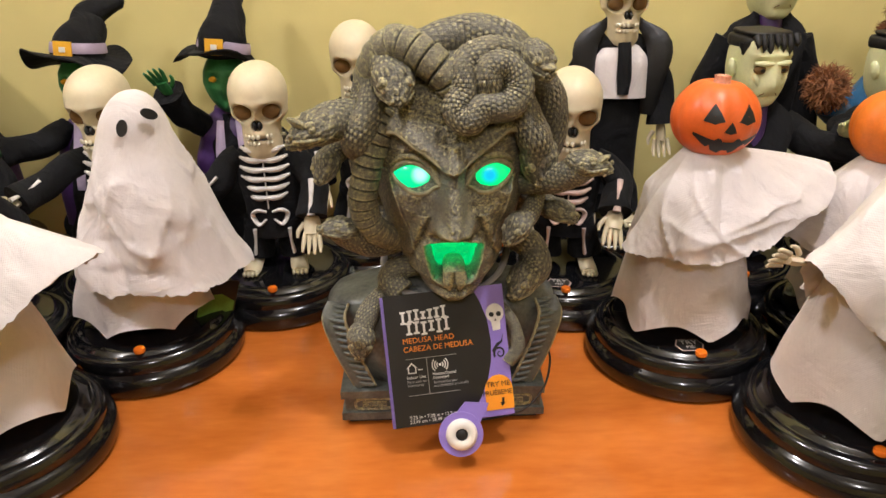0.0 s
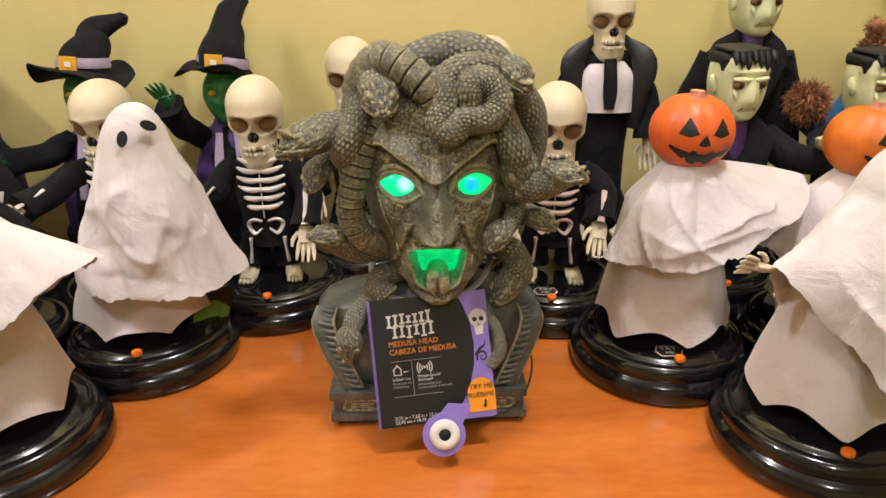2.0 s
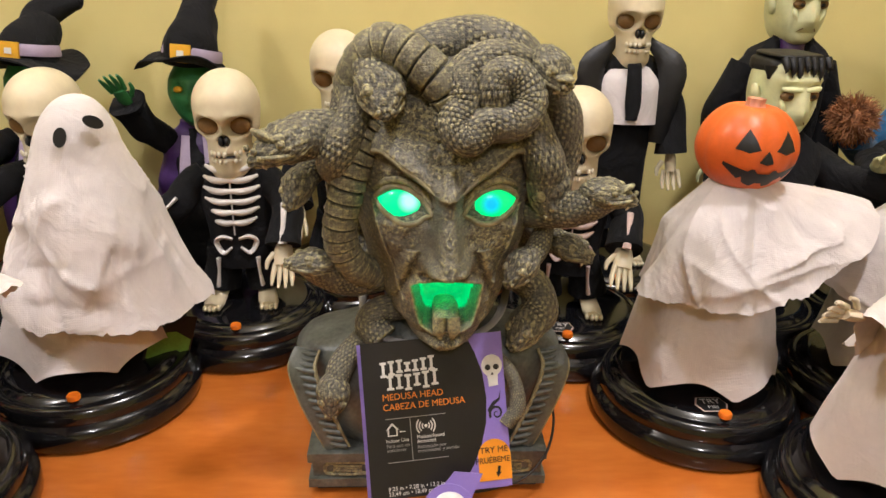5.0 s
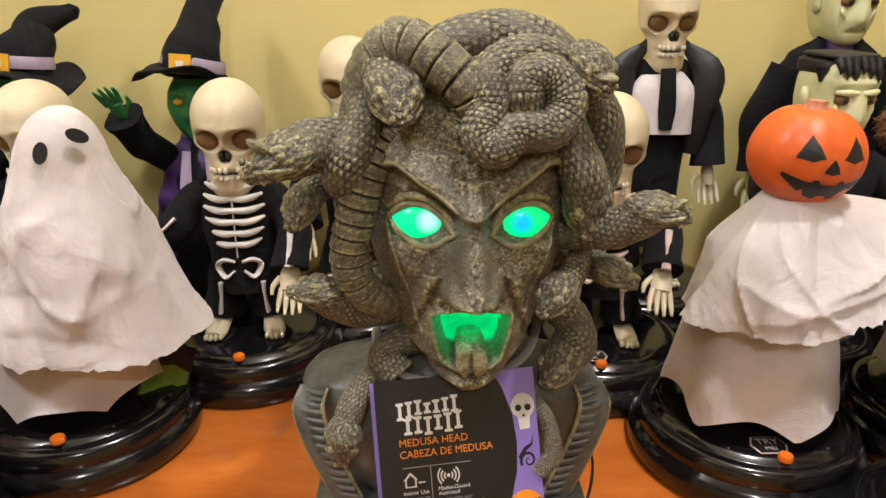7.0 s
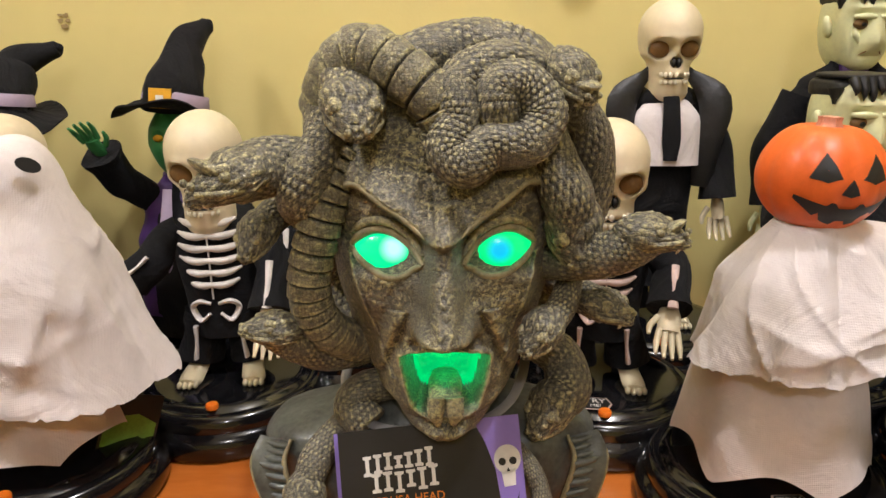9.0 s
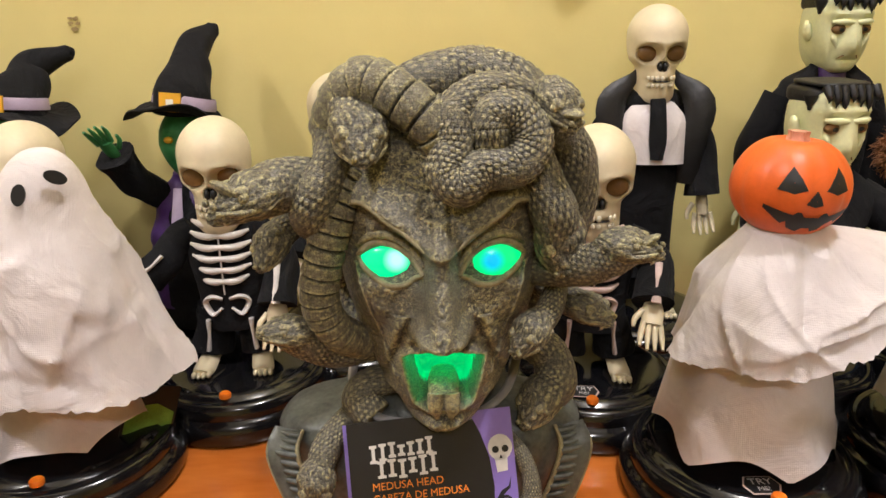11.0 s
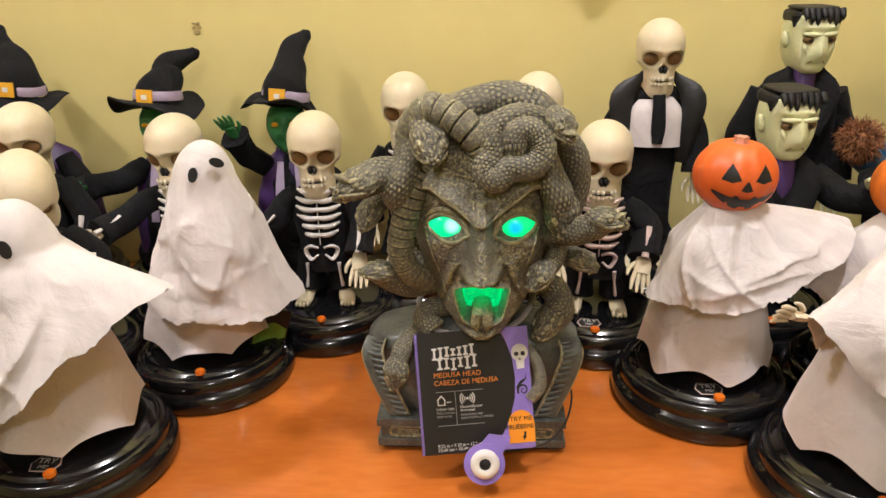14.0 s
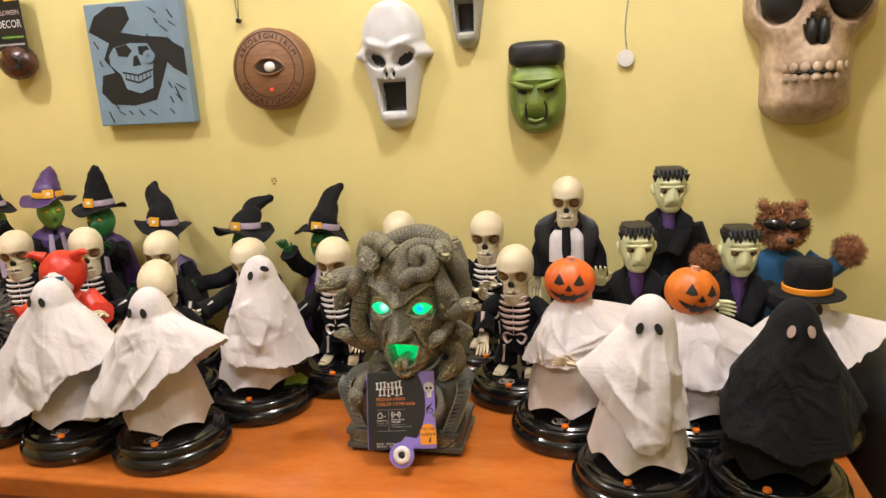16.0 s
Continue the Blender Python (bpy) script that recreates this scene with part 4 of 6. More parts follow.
def relief(x, z):
    """How far the face stands forward of the plain head at x, z."""
    ax = abs(x)
    f = 0.0
    brow = 0.2255 + 0.0225 * min(1, max(0, (ax - 0.007) / 0.031)) ** 0.85 - 0.010 * max(0, (ax - 0.040) / 0.014) ** 2
    reach = 1 / (1 + math.exp((ax - 0.052) / 0.002))
    up = z - brow
    f += reach * (0.0070 * (bell(up, 0.0035) if up < 0 else bell(up, 0.010)))
    f -= 0.0080 * bell((ax - 0.0270) / 0.0175, 1.0) * bell((z - 0.2150) / 0.0115, 1.0)
    f += 0.0035 * bell((ax - 0.030) / 0.016, 1) * bell((z - 0.204) / 0.005, 1)
    if 0.158 < z < 0.240:
        t = max(0.0, min(1.0, (0.232 - z) / 0.048))
        wide = lerp(0.0072, 0.0102, t)
        tall = lerp(0.008, 0.0255, t ** 1.05)
        fall = 1 if z > 0.183 else max(0, 1 - ((0.183 - z) / 0.009) ** 2)
        f += tall * fall * math.exp(-(ax / wide) ** 2.8)
    f += 0.0115 * bell((ax - 0.0112) / 0.0046, 1) * bell((z - 0.1830) / 0.0064, 1)
    f -= 0.0070 * bell((ax - 0.0072) / 0.0034, 1) * bell((z - 0.1765) / 0.0028, 1)
    f += 0.0045 * bell((ax - 0.042) / 0.012, 1) * bell((z - 0.196) / 0.012, 1)
    f -= 0.0060 * bell((ax - 0.036) / 0.010, 1) * bell((z - 0.164) / 0.016, 1)
    fold = 0.0145 + (0.184 - z) * 0.40
    if 0.140 < z < 0.188:
        f -= 0.0024 * bell((ax - fold - 0.003) / 0.0022, 1)
        f += 0.0022 * bell((ax - fold - 0.008) / 0.004, 1)
    crease = 0.044 - (0.208 - z) * 0.30
    if 0.150 < z < 0.212:
        f += 0.0016 * bell((ax - crease) / 0.0012, 1)
    m = mouth_in(x, z)
    f += 0.0030 * bell((m + 0.35) / 0.5, 1)
    f += 0.0045 * bell(x / 0.014, 1) * bell((z - 0.124) / 0.006, 1)
    f -= 0.0022 * bell(x / 0.016, 1) * bell((z - 0.1310) / 0.0025, 1)
    for k in range(3):
        f -= 0.0010 * bell((z - 0.256 - 0.006 * k + 0.004 * math.cos(x * 90 + k)) / 0.0013, 1) * bell(x / 0.035, 1)
    for k in (-1, 1):
        f -= 0.0020 * bell((x - k * 0.0045) / 0.0014, 1) * bell((z - 0.238) / 0.007, 1)
    f += 0.0011 * noise.noise(Vector((x * 130, z * 130, 0.5))) + 0.0006 * noise.noise(Vector((x * 420, z * 420, 1.5)))
    d, _ = noise.voronoi(Vector((x * 330, z * 420, 0.2)))
    f += 0.0007 * (min(0.4, d[1] - d[0]) - 0.2) * 1.6 * (0.6 + noise.noise(Vector((x * 40, z * 40, 7))))
    depth = 0.030 / (1 + math.exp(-(m - 0.15) * 6)) if m > -1 else 0
    return f * 1.2, depth


def face_y(x, z, lift=0.0):
    w, d = level(HALF, z), level(FRONT, z)
    k = math.sqrt(max(0.0, 1 - min(1, abs(x) / w) ** 2.7))
    f, depth = relief(x, z)
    return HY - d * k - f * min(1, k * 1.6) - lift + depth


c = Clay()
rows, inside = [], {}
NA, NZ = 380, 340
for i in range(NZ + 1):
    z = 0.117 + (0.310 - 0.117) * i / NZ
    w, d = level(HALF, z), level(FRONT, z)
    row = []
    for j in range(NA):
        t = 2 * j / NA - 1
        a = math.pi * math.copysign(abs(t) ** 1.35, t)
        x = w * math.sin(a)
        if abs(a) < math.pi / 2:
            y = face_y(x, z)
        else:
            y = HY - d * 0.95 * math.cos(a)
        if abs(a) < 1.3 and mouth_in(x, z) > 0.30:
            inside[(i, j)] = "mouth_glow"
        row.append((HX + x, y, z))
    rows.append(row)
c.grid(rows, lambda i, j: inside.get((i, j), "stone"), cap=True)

# eyes and lids
for s, glow in ((-1, "eye_glow_blue"), (1, "eye_glow")):
    ex, ez = s * 0.0262, 0.2140
    ey = face_y(ex, ez) + 0.0030
    if s > 0:
        M["eye_glow"].node_tree.nodes["Mapping"].inputs["Location"].default_value = tuple(-q / 0.0085 for q in (HX + ex, ey - 0.0095, ez + 0.0015))
    else:
        M["eye_glow_blue"].node_tree.nodes["Mapping"].inputs["Location"].default_value = tuple(-q / 0.0085 for q in (HX + ex + 0.0035, ey - 0.0095, ez + 0.0028))
    c.ball((HX + ex, ey, ez), (0.0160, 0.0105, 0.0116), glow, nu=28, nv=18)
    up, lo = [], []
    for k in range(9):
        u = -1 + k / 4
        x = ex + u * 0.0172
        up.append((x, ez + 0.0112 * (1 - abs(u) ** 2.2) + 0.0030 * u * s))
        lo.append((x, ez - 0.0100 * (1 - abs(u) ** 2.0) + 0.0026 * u * s))
    for line, r in ((up, 0.0026), (lo, 0.0021)):
        c.tube([(HX + x, min(face_y(x, z), ey - 0.0105 * math.sqrt(max(0, 1 - ((x - ex) / 0.0162) ** 2 - ((z - ez) / 0.0138) ** 2)) - 0.0002), z) for x, z in line], [r * 0.5] + [r * 0.85] * 7 + [r * 0.5], "stone_rim", 10, 4)
    c.tube([(HX + x, face_y(x, z + 0.004) - 0.0004, z + 0.0045) for x, z in up], [0.0008] + [0.0022] * 7 + [0.0008], "stone", 10, 4)

# sharp brow edges
for s in (-1, 1):
    line = []
    for k in range(9):
        ax = 0.008 + 0.040 * k / 8
        z = 0.2255 + 0.0225 * min(1, max(0, (ax - 0.007) / 0.031)) ** 0.85 - 0.010 * max(0, (ax - 0.040) / 0.014) ** 2 - 0.0012
        line.append((HX + s * ax, face_y(s * ax, z) + 0.0003, z))
    c.tube(line, [0.0006] + [0.0015] * 7 + [0.0006], "stone_rim", 10, 4)

# forked tongue and upper teeth
ty = HY - 0.072
c.tube([(HX, ty + 0.016, 0.143), (HX, ty + 0.004, 0.144), (HX, ty - 0.007, 0.1435), (HX, ty - 0.0135, 0.140), (HX, ty - 0.0165, 0.136)], [0.0070, 0.0084, 0.0082, 0.0074, 0.0060], "stone", 24, 8, 0.5, side=(0, 1, 0))
for s in (-1, 1):
    c.tube([(HX + s * 0.0042, ty - 0.0150, 0.1455), (HX + s * 0.0046, ty - 0.0178, 0.139), (HX + s * 0.0036, ty - 0.0176, 0.1325)], [0.0046, 0.0042, 0.0016], "stone", 10, 4)

# snakes


def scales(n, m, seed):
    """Rows of overlapping diamond scales, worn uneven; n along the body, m round it."""
    def f(s, a):
        u, v = s * n, a / (2 * math.pi) * m
        row = math.floor(u)
        fu = u - row - 0.5
        fv = (v + 0.5 * (row % 2)) % 1 - 0.5
        h = 1 - min(1, 2 * max(abs(fu), abs(fv))) ** 5
        wear = 0.60 + 0.9 * noise.noise(Vector((u * 0.35, math.cos(a) * 1.5, math.sin(a) * 1.5 + seed)))
        return 1 + 0.080 * (h - 0.5) * wear + 0.03 * noise.noise(Vector((u * 0.2, seed, math.cos(a))))
    return f


def plates(n):
    """Belly plates: overlapping steps on one side of the body."""
    def f(s, a):
        k = (s * n) % 1
        edge = 0.10 * bell((abs(math.sin(a * 0.5)) - 0.80), 0.05)
        return 1 + 0.12 * (k ** 0.6 - 0.5) - 0.20 * bell(k - 0.05, 0.07) - edge
    return f


def snake_head(at, way, size, gape=0.0, up=(0, 0, 1)):
    """A blunt viper head: broad jaw, brow bumps, eyes, nostrils, and, if it gapes, a lower jaw with fangs."""
    d = Vector(way).normalized()
    u = Vector(up)
    r = d.cross(u).normalized()
    u = r.cross(d)
    t = Matrix((r, -d, u)).transposed()
    at = Vector(at)
    k = size

    def f(q):
        lon = -q.y
        w = 1 - 0.38 * max(0, lon) ** 1.5 + 0.10 * bell(lon + 0.3, 0.4)
        h = 0.72 * (1 - 0.30 * max(0, lon)) + 0.10 * bell(lon + 0.1, 0.3)
        z = q.z * h if q.z > 0 else q.z * h * 0.75
        return Vector((q.x * w * 0.86 + 0.03 * noise.noise(q * 5), q.y * 1.35, z + 0.04 * noise.noise(q * 4 + Vector((3, 1, 0)))))
    def plated(q):
        d, _ = noise.voronoi(q * 3.2)
        return f(q) * (1 + 0.22 * min(0.30, d[1] - d[0]))
    c.ball(at, k, "snake", t @ rot(gape * 0.35, 0, 0), 64, 48, plated)
    for s in (-1, 1):
        c.ball(at + t @ Vector((s * 0.52 * k, -0.35 * k, 0.44 * k)), (0.22 * k, 0.30 * k, 0.17 * k), "snake", t, 12, 8)
        c.ball(at + t @ Vector((s * 0.66 * k, -0.42 * k, 0.28 * k)), 0.17 * k, "snake", t, 12, 8)
        c.ball(at + t @ Vector((s * 0.26 * k, -1.22 * k, 0.16 * k)), 0.12 * k, "snake", t, 8, 6)
        c.tube([at + t @ Vector((s * 0.80 * k, 0.25 * k, -0.12 * k)), at + t @ Vector((s * 0.72 * k, -0.5 * k, -0.14 * k)), at + t @ Vector((s * 0.30 * k, -1.18 * k, -0.08 * k))], [0.10 * k, 0.12 * k, 0.08 * k], "snake", 8, 4)
    if gape:
        low = t @ rot(-gape, 0, 0)
        p = at + t @ Vector((0, 0.3 * k, -0.30 * k))
        c.ball(p + low @ Vector((0, -0.75 * k, 0)), (0.58 * k, 1.0 * k, 0.22 * k), "snake", low, 20, 12)
        for s in (-1, 1):
            c.tube([at + t @ Vector((s * 0.30 * k, -0.95 * k, -0.10 * k)), at + t @ Vector((s * 0.29 * k, -0.98 * k, -0.38 * k)), at + t @ Vector((s * 0.28 * k, -0.88 * k, -0.56 * k))], [0.10 * k, 0.08 * k, 0.02 * k], "teeth", 8, 3)


def snake(pts, r, head=0.0, gape=0.0, belly=0, taper=True, way=None, up=(0, 0, 1)):
    n = len(pts)
    rad = [r * (lerp(0.75, 1.0, min(1, i / 2)) if taper else 1.0) for i in range(n)]
    if head:
        rad[-1] = r * 0.85
    span = sum((Vector(q) - Vector(p)).length for p, q in zip(pts, pts[1:]))
    rows = max(8, round(span / (r * 0.31)))
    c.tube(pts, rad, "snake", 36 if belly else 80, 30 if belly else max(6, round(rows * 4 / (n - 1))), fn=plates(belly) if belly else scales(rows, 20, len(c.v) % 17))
    if head:
        snake_head(pts[-1], way or Vector(pts[-1]) - Vector(pts[-2]), head, gape, up)


snake([(0.062, 0.547, 0.266), (0.055, 0.543, 0.282), (0.037, 0.548, 0.297), (0.021, 0.555, 0.304), (0.008, 0.562, 0.294), (-0.000, 0.574, 0.277)], 0.0125, belly=11, taper=False)
snake([(0.005, 0.579, 0.288), (0.011, 0.557, 0.291), (0.018, 0.540, 0.281)], 0.013, 0.0155, way=(0.15, -0.75, -0.55))
snake([(-0.002, 0.572, 0.281), (0.002, 0.555, 0.266), (-0.004, 0.547, 0.252), (-0.010, 0.549, 0.238), (-0.010, 0.567, 0.229)], 0.0115)
snake([(0.030, 0.572, 0.295), (0.057, 0.585, 0.303), (0.080, 0.587, 0.303), (0.100, 0.585, 0.295), (0.114, 0.582, 0.278)], 0.0155)
snake([(0.114, 0.573, 0.274), (0.102, 0.559, 0.293), (0.082, 0.549, 0.298), (0.066, 0.542, 0.291), (0.064, 0.536, 0.275), (0.060, 0.530, 0.263), (0.067, 0.527, 0.257), (0.077, 0.530, 0.264), (0.094, 0.533, 0.265),
       (0.102, 0.538, 0.277), (0.094, 0.541, 0.289), (0.082, 0.539, 0.289), (0.081, 0.538, 0.279), (0.085, 0.552, 0.283), (0.086, 0.575, 0.283)], 0.0105)
snake([(0.127, 0.579, 0.206), (0.134, 0.579, 0.236), (0.129, 0.573, 0.261), (0.118, 0.567, 0.278), (0.113, 0.559, 0.292), (0.116, 0.547, 0.292)], 0.012, 0.0125, 28, way=(0.35, -0.6, -0.5))
snake([(0.104, 0.557, 0.271), (0.109, 0.550, 0.254), (0.115, 0.547, 0.238), (0.119, 0.549, 0.222)], 0.0125, 0.0150, way=(0.05, -0.35, -0.95), up=(0.2, -1, 0))
snake([(0.100, 0.567, 0.200), (0.114, 0.555, 0.203), (0.131, 0.543, 0.209), (0.143, 0.535, 0.217), (0.151, 0.530, 0.223)], 0.0105, 0.0125, 32, way=(0.85, -0.45, 0.05))
snake([(0.015, 0.557, 0.259), (0.004, 0.551, 0.242), (-0.005, 0.548, 0.215), (-0.009, 0.549, 0.190), (-0.002, 0.555, 0.169), (0.011, 0.569, 0.155)], 0.0105, belly=17, taper=False)
snake([(0.001, 0.571, 0.241), (-0.013, 0.561, 0.253), (-0.027, 0.549, 0.253), (-0.038, 0.537, 0.250)], 0.0140, 0.0165, 40, way=(-0.75, -0.6, -0.10))
snake([(-0.011, 0.577, 0.231), (-0.026, 0.571, 0.227), (-0.035, 0.559, 0.218)], 0.010, 0.0115, way=(-0.3, -0.6, -0.7))
snake([(0.019, 0.572, 0.151), (-0.004, 0.565, 0.151), (-0.018, 0.555, 0.162), (-0.028, 0.547, 0.172)], 0.0105, 0.0125, way=(-0.8, -0.5, 0.2))
snake([(0.121, 0.562, 0.191), (0.114, 0.548, 0.181), (0.103, 0.538, 0.173)], 0.0085, 0.0115, way=(-0.5, -0.5, -0.55))
snake([(0.114, 0.579, 0.185), (0.127, 0.567, 0.181), (0.138, 0.553, 0.179)], 0.0100, 0.0115, 22, way=(0.6, -0.7, -0.1))
snake([(0.102, 0.573, 0.154), (0.119, 0.573, 0.143), (0.122, 0.565, 0.129), (0.112, 0.557, 0.121)], 0.0130, 0.0140, way=(-0.5, -0.5, -0.6))
snake([(0.017, 0.567, 0.119), (-0.000, 0.555, 0.112), (-0.011, 0.542, 0.101), (-0.016, 0.531, 0.086)], 0.0085, 0.0115, way=(-0.1, -0.35, -0.9), up=(0, -1, 0))
snake([(0.091, 0.549, 0.106), (0.102, 0.537, 0.094), (0.105, 0.529, 0.077), (0.097, 0.525, 0.066)], 0.0055)
snake([(0.036, 0.567, 0.132), (0.015, 0.562, 0.132), (0.008, 0.557, 0.124), (0.017, 0.551, 0.116)], 0.0105)
for k in range(9):
    a = radians(78 + 23 * k)
    b = a + 0.5
    snake([(HX + math.sin(a) * 0.058, HY + 0.004 - math.cos(a) * 0.060, 0.284), (HX + math.sin(a) * 0.066, HY - math.cos(a) * 0.072, 0.25), (HX + math.sin(b) * 0.068, HY - math.cos(b) * 0.074, 0.215),
           (HX + math.sin(a) * 0.062, HY - math.cos(a) * 0.068, 0.18), (HX + math.sin(b) * 0.05, HY - math.cos(b) * 0.055, 0.145)], 0.0135)

# neck, shoulders with pleated trim, plinth
c.tube([(HX, 0.605, 0.160), (HX - 0.004, 0.598, 0.125), (HX - 0.008, 0.592, 0.095)], [0.038, 0.036, 0.046], "robe_stone", 32, 6)
CX = 0.0475
body = [(0.032, 0.070, 0.044), (0.055, 0.079, 0.045), (0.080, 0.0885, 0.044), (0.097, 0.0935, 0.040), (0.104, 0.088, 0.037), (0.110, 0.066, 0.034), (0.116, 0.040, 0.030)]
rows = []
for i in range(41):
    z = 0.032 + 0.084 * i / 40
    w, d = level([(a, b) for a, b, _ in body], z), level([(a, b) for a, _, b in body], z)
    row = []
    for j in range(96):
        a = 2 * math.pi * j / 96
        ca, sa = math.cos(a), math.sin(a)
        x = w * math.copysign(abs(sa) ** 0.75, sa)
        y = -d * math.copysign(abs(ca) ** 0.75, ca)
        y += 0.003 * noise.noise(Vector((x * 30, z * 25, 2))) + 0.0016 * math.sin(x * 150 + z * 90) * max(0, ca)
        row.append((CX + x, 0.586 + y, z))
    rows.append(row)
c.grid(rows, "robe_stone", cap=True)
for s in (-1, 1):
    line = [(CX + s * 0.083, 0.560, 0.1035), (CX + s * 0.0855, 0.551, 0.094), (CX + s * 0.080, 0.547, 0.075), (CX + s * 0.072, 0.545, 0.055), (CX + s * 0.064, 0.544, 0.036)]
    c.tube(line, [0.0085, 0.0095, 0.0090, 0.0085, 0.0080], "robe_stone", 16, 12, 0.22, side=(0, 1, 0))
    for off, rad in ((0.0088, 0.0011), (-0.0085, 0.0015)):
        c.tube([(p[0] + s * off, p[1] - 0.0015, p[2]) for p in line], [rad * 0.7] + [rad] * 3 + [rad * 0.7], "stone_rim", 8, 8)
    for k in range(14):
        t = (k + 0.5) / 14 * (len(line) - 1)
        i = min(int(t), len(line) - 2)
        p = Vector(line[i]).lerp(Vector(line[i + 1]), t - i)
        c.tube([p + Vector((s * 0.0082, 0.0006, 0.0022)), p + Vector((0, -0.0020, 0)), p + Vector((-s * 0.0080, -0.0016, -0.0020))], [0.0008, 0.0019, 0.0024], "robe_stone", 8, 4)
PX, PY = CX - 0.001, 0.588
c.box((PX, PY, 0.004), (0.156, 0.090, 0.008), "dark")
for z, dz, k in ((0.0095, 0.007, 0.0), (0.020, 0.014, -0.006), (0.0305, 0.007, 0.0)):
    c.box((PX, PY, z), (0.166 + k, 0.102 + k, dz), "robe_stone")
for s in (-1, 1):
    x, y = PX + s * 0.056, PY - 0.0485
    c.tube([(x - 0.016, y, 0.020), (x - 0.012, y, 0.0245), (x + 0.012, y, 0.0245), (x + 0.016, y, 0.020), (x + 0.012, y, 0.0155), (x - 0.012, y, 0.0155), (x - 0.016, y, 0.020)], 0.0013, "stone", 8, 4)
    for k in range(3):
        c.tube([(x - 0.010, y, 0.0178 + 0.002 * k), (x, y - 0.0005, 0.0183 + 0.002 * k), (x + 0.010, y, 0.0173 + 0.002 * k)], 0.0007, "stone", 6, 3)
bust = c.done("bust", None)
tagged(bust, "dark grey snake-haired bust with lit green eyes and open mouth", "bust")
lamp("mouth_lamp", (HX, 0.5465, 0.1625), 0.012, 0.003, (0.01, 1.0, 0.36))


# ---- the bust's hang tag ----
TAGM = pose(0.0095, 0.4985, 0.0265, -23, 0, 6) @ pose(0, 0, 0, 0, -2.0, 0)
TW, TH = 0.0925, 0.1015


def on_tag(u, v, lift=0.0):
    """A pose on the tag's front: u across from its left, v down from its top."""
    return TAGM @ pose(u * TW, -0.0014 - lift, (1 - v) * TH)


tag = thing("hang_tag", (0, 0, 0), "black and lilac cardboard hang tag with a round button", "tag")
c = Clay()
c.plate([(0, 0), (TW, 0), (TW, TH), (0, TH)], 0.0012, "card", TAGM)
c.done("card", tag, smooth=False)
c = Clay()
c.plate([(0, 0), (TW, 0), (TW, TH), (0, TH)], 0.0004, "lilac", TAGM @ pose(-0.0022, 0.0035, -0.001, 0, 0, -2))
c.done("back_leaf", tag, "lilac back leaf", smooth=False)


def printed(name, outline, mat, lift=0.0002, parent=None):
    """A flat printed shape on the tag; outline in u, v."""
    c = Clay()
    c.plate([(u * TW, (1 - v) * TH) for u, v in outline], 0.00015, mat, TAGM @ pose(0, -0.0012 - lift, 0))
    return c.done(name, parent or tag, smooth=False)


def disc_outline(u, v, r, n=28, squash=1.0, a0=0.0, a1=360.0):
    return [(u + r * math.cos(radians(a0 + (a1 - a0) * i / n)), v - r * squash * TW / TH * math.sin(radians(a0 + (a1 - a0) * i / n))) for i in range(n + 1)]


swoop = [(0.74, 0.0), (0.80, 0.12), (0.845, 0.26), (0.86, 0.42), (0.845, 0.58), (0.80, 0.72), (0.73, 0.85), (0.62, 1.0)]
band = printed("lilac_band", [(1.0, 0.0)] + swoop[:] + [(1.0, 1.0)], "lilac")
printed("skull_print", disc_outline(0.915, 0.215, 0.075, squash=1.05), "ink_white", 0.0004, band)
printed("skull_jaw_print", [(0.875, 0.26), (0.955, 0.26), (0.95, 0.345), (0.885, 0.35)], "ink_white", 0.0004, band)
for u in (0.885, 0.945):
    printed("socket_print", disc_outline(u, 0.225, 0.021, 14), "ink_black", 0.0006, band)
printed("nose_print", [(0.905, 0.275), (0.925, 0.275), (0.915, 0.255)], "ink_black", 0.0006, band)
swirl = []
for i in range(46):
    k = i / 45
    swirl.append((0.925 + (0.055 * (1 - k) + 0.006) * math.cos(k * 9.5 + 2.6), 0.525 + (0.055 * (1 - k) + 0.006) * math.sin(k * 9.5 + 2.6)))
inner_line = [(0.925 + (0.040 * (1 - i / 45) + 0.002) * math.cos(i / 45 * 9.5 + 2.6), 0.525 + (0.040 * (1 - i / 45) + 0.002) * math.sin(i / 45 * 9.5 + 2.6)) for i in range(46)]
c = Clay()
c.grid([[on_tag(u, v, 0.0004).translation for u, v in swirl], [on_tag(u, v, 0.0004).translation for u, v in inner_line]], "ink_black", loop=False)
c.done("swirl_print", band, smooth=False)
printed("vine_print", [(0.86, 0.50), (0.90, 0.45), (0.945, 0.43), (0.965, 0.38), (0.955, 0.44), (0.91, 0.475), (0.875, 0.53)], "ink_black", 0.0004, band)
arch = printed("orange_arch", disc_outline(0.885, 0.80, 0.118, 24, 1.05, 0, 180) + [(0.767, 0.955), (1.003, 0.955)], "orange_card", 0.0006)
letters("TRY ME", 0.0056, "ink_black", on_tag(0.985, 0.775, 0.0008), arch, align="RIGHT")
letters("PRUÉBEME", 0.0054, "ink_black", on_tag(0.995, 0.840, 0.0008), arch, align="RIGHT", squeeze=0.92)
printed("arrow_print", [(0.905, 0.865), (0.925, 0.865), (0.918, 0.905), (0.930, 0.905), (0.900, 0.935), (0.888, 0.900), (0.900, 0.902)], "ink_black", 0.0008, arch)
letters("MEDUSA HEAD", 0.0060, "ink_orange", on_tag(0.125, 0.372), tag, "title_lettering", squeeze=0.98)
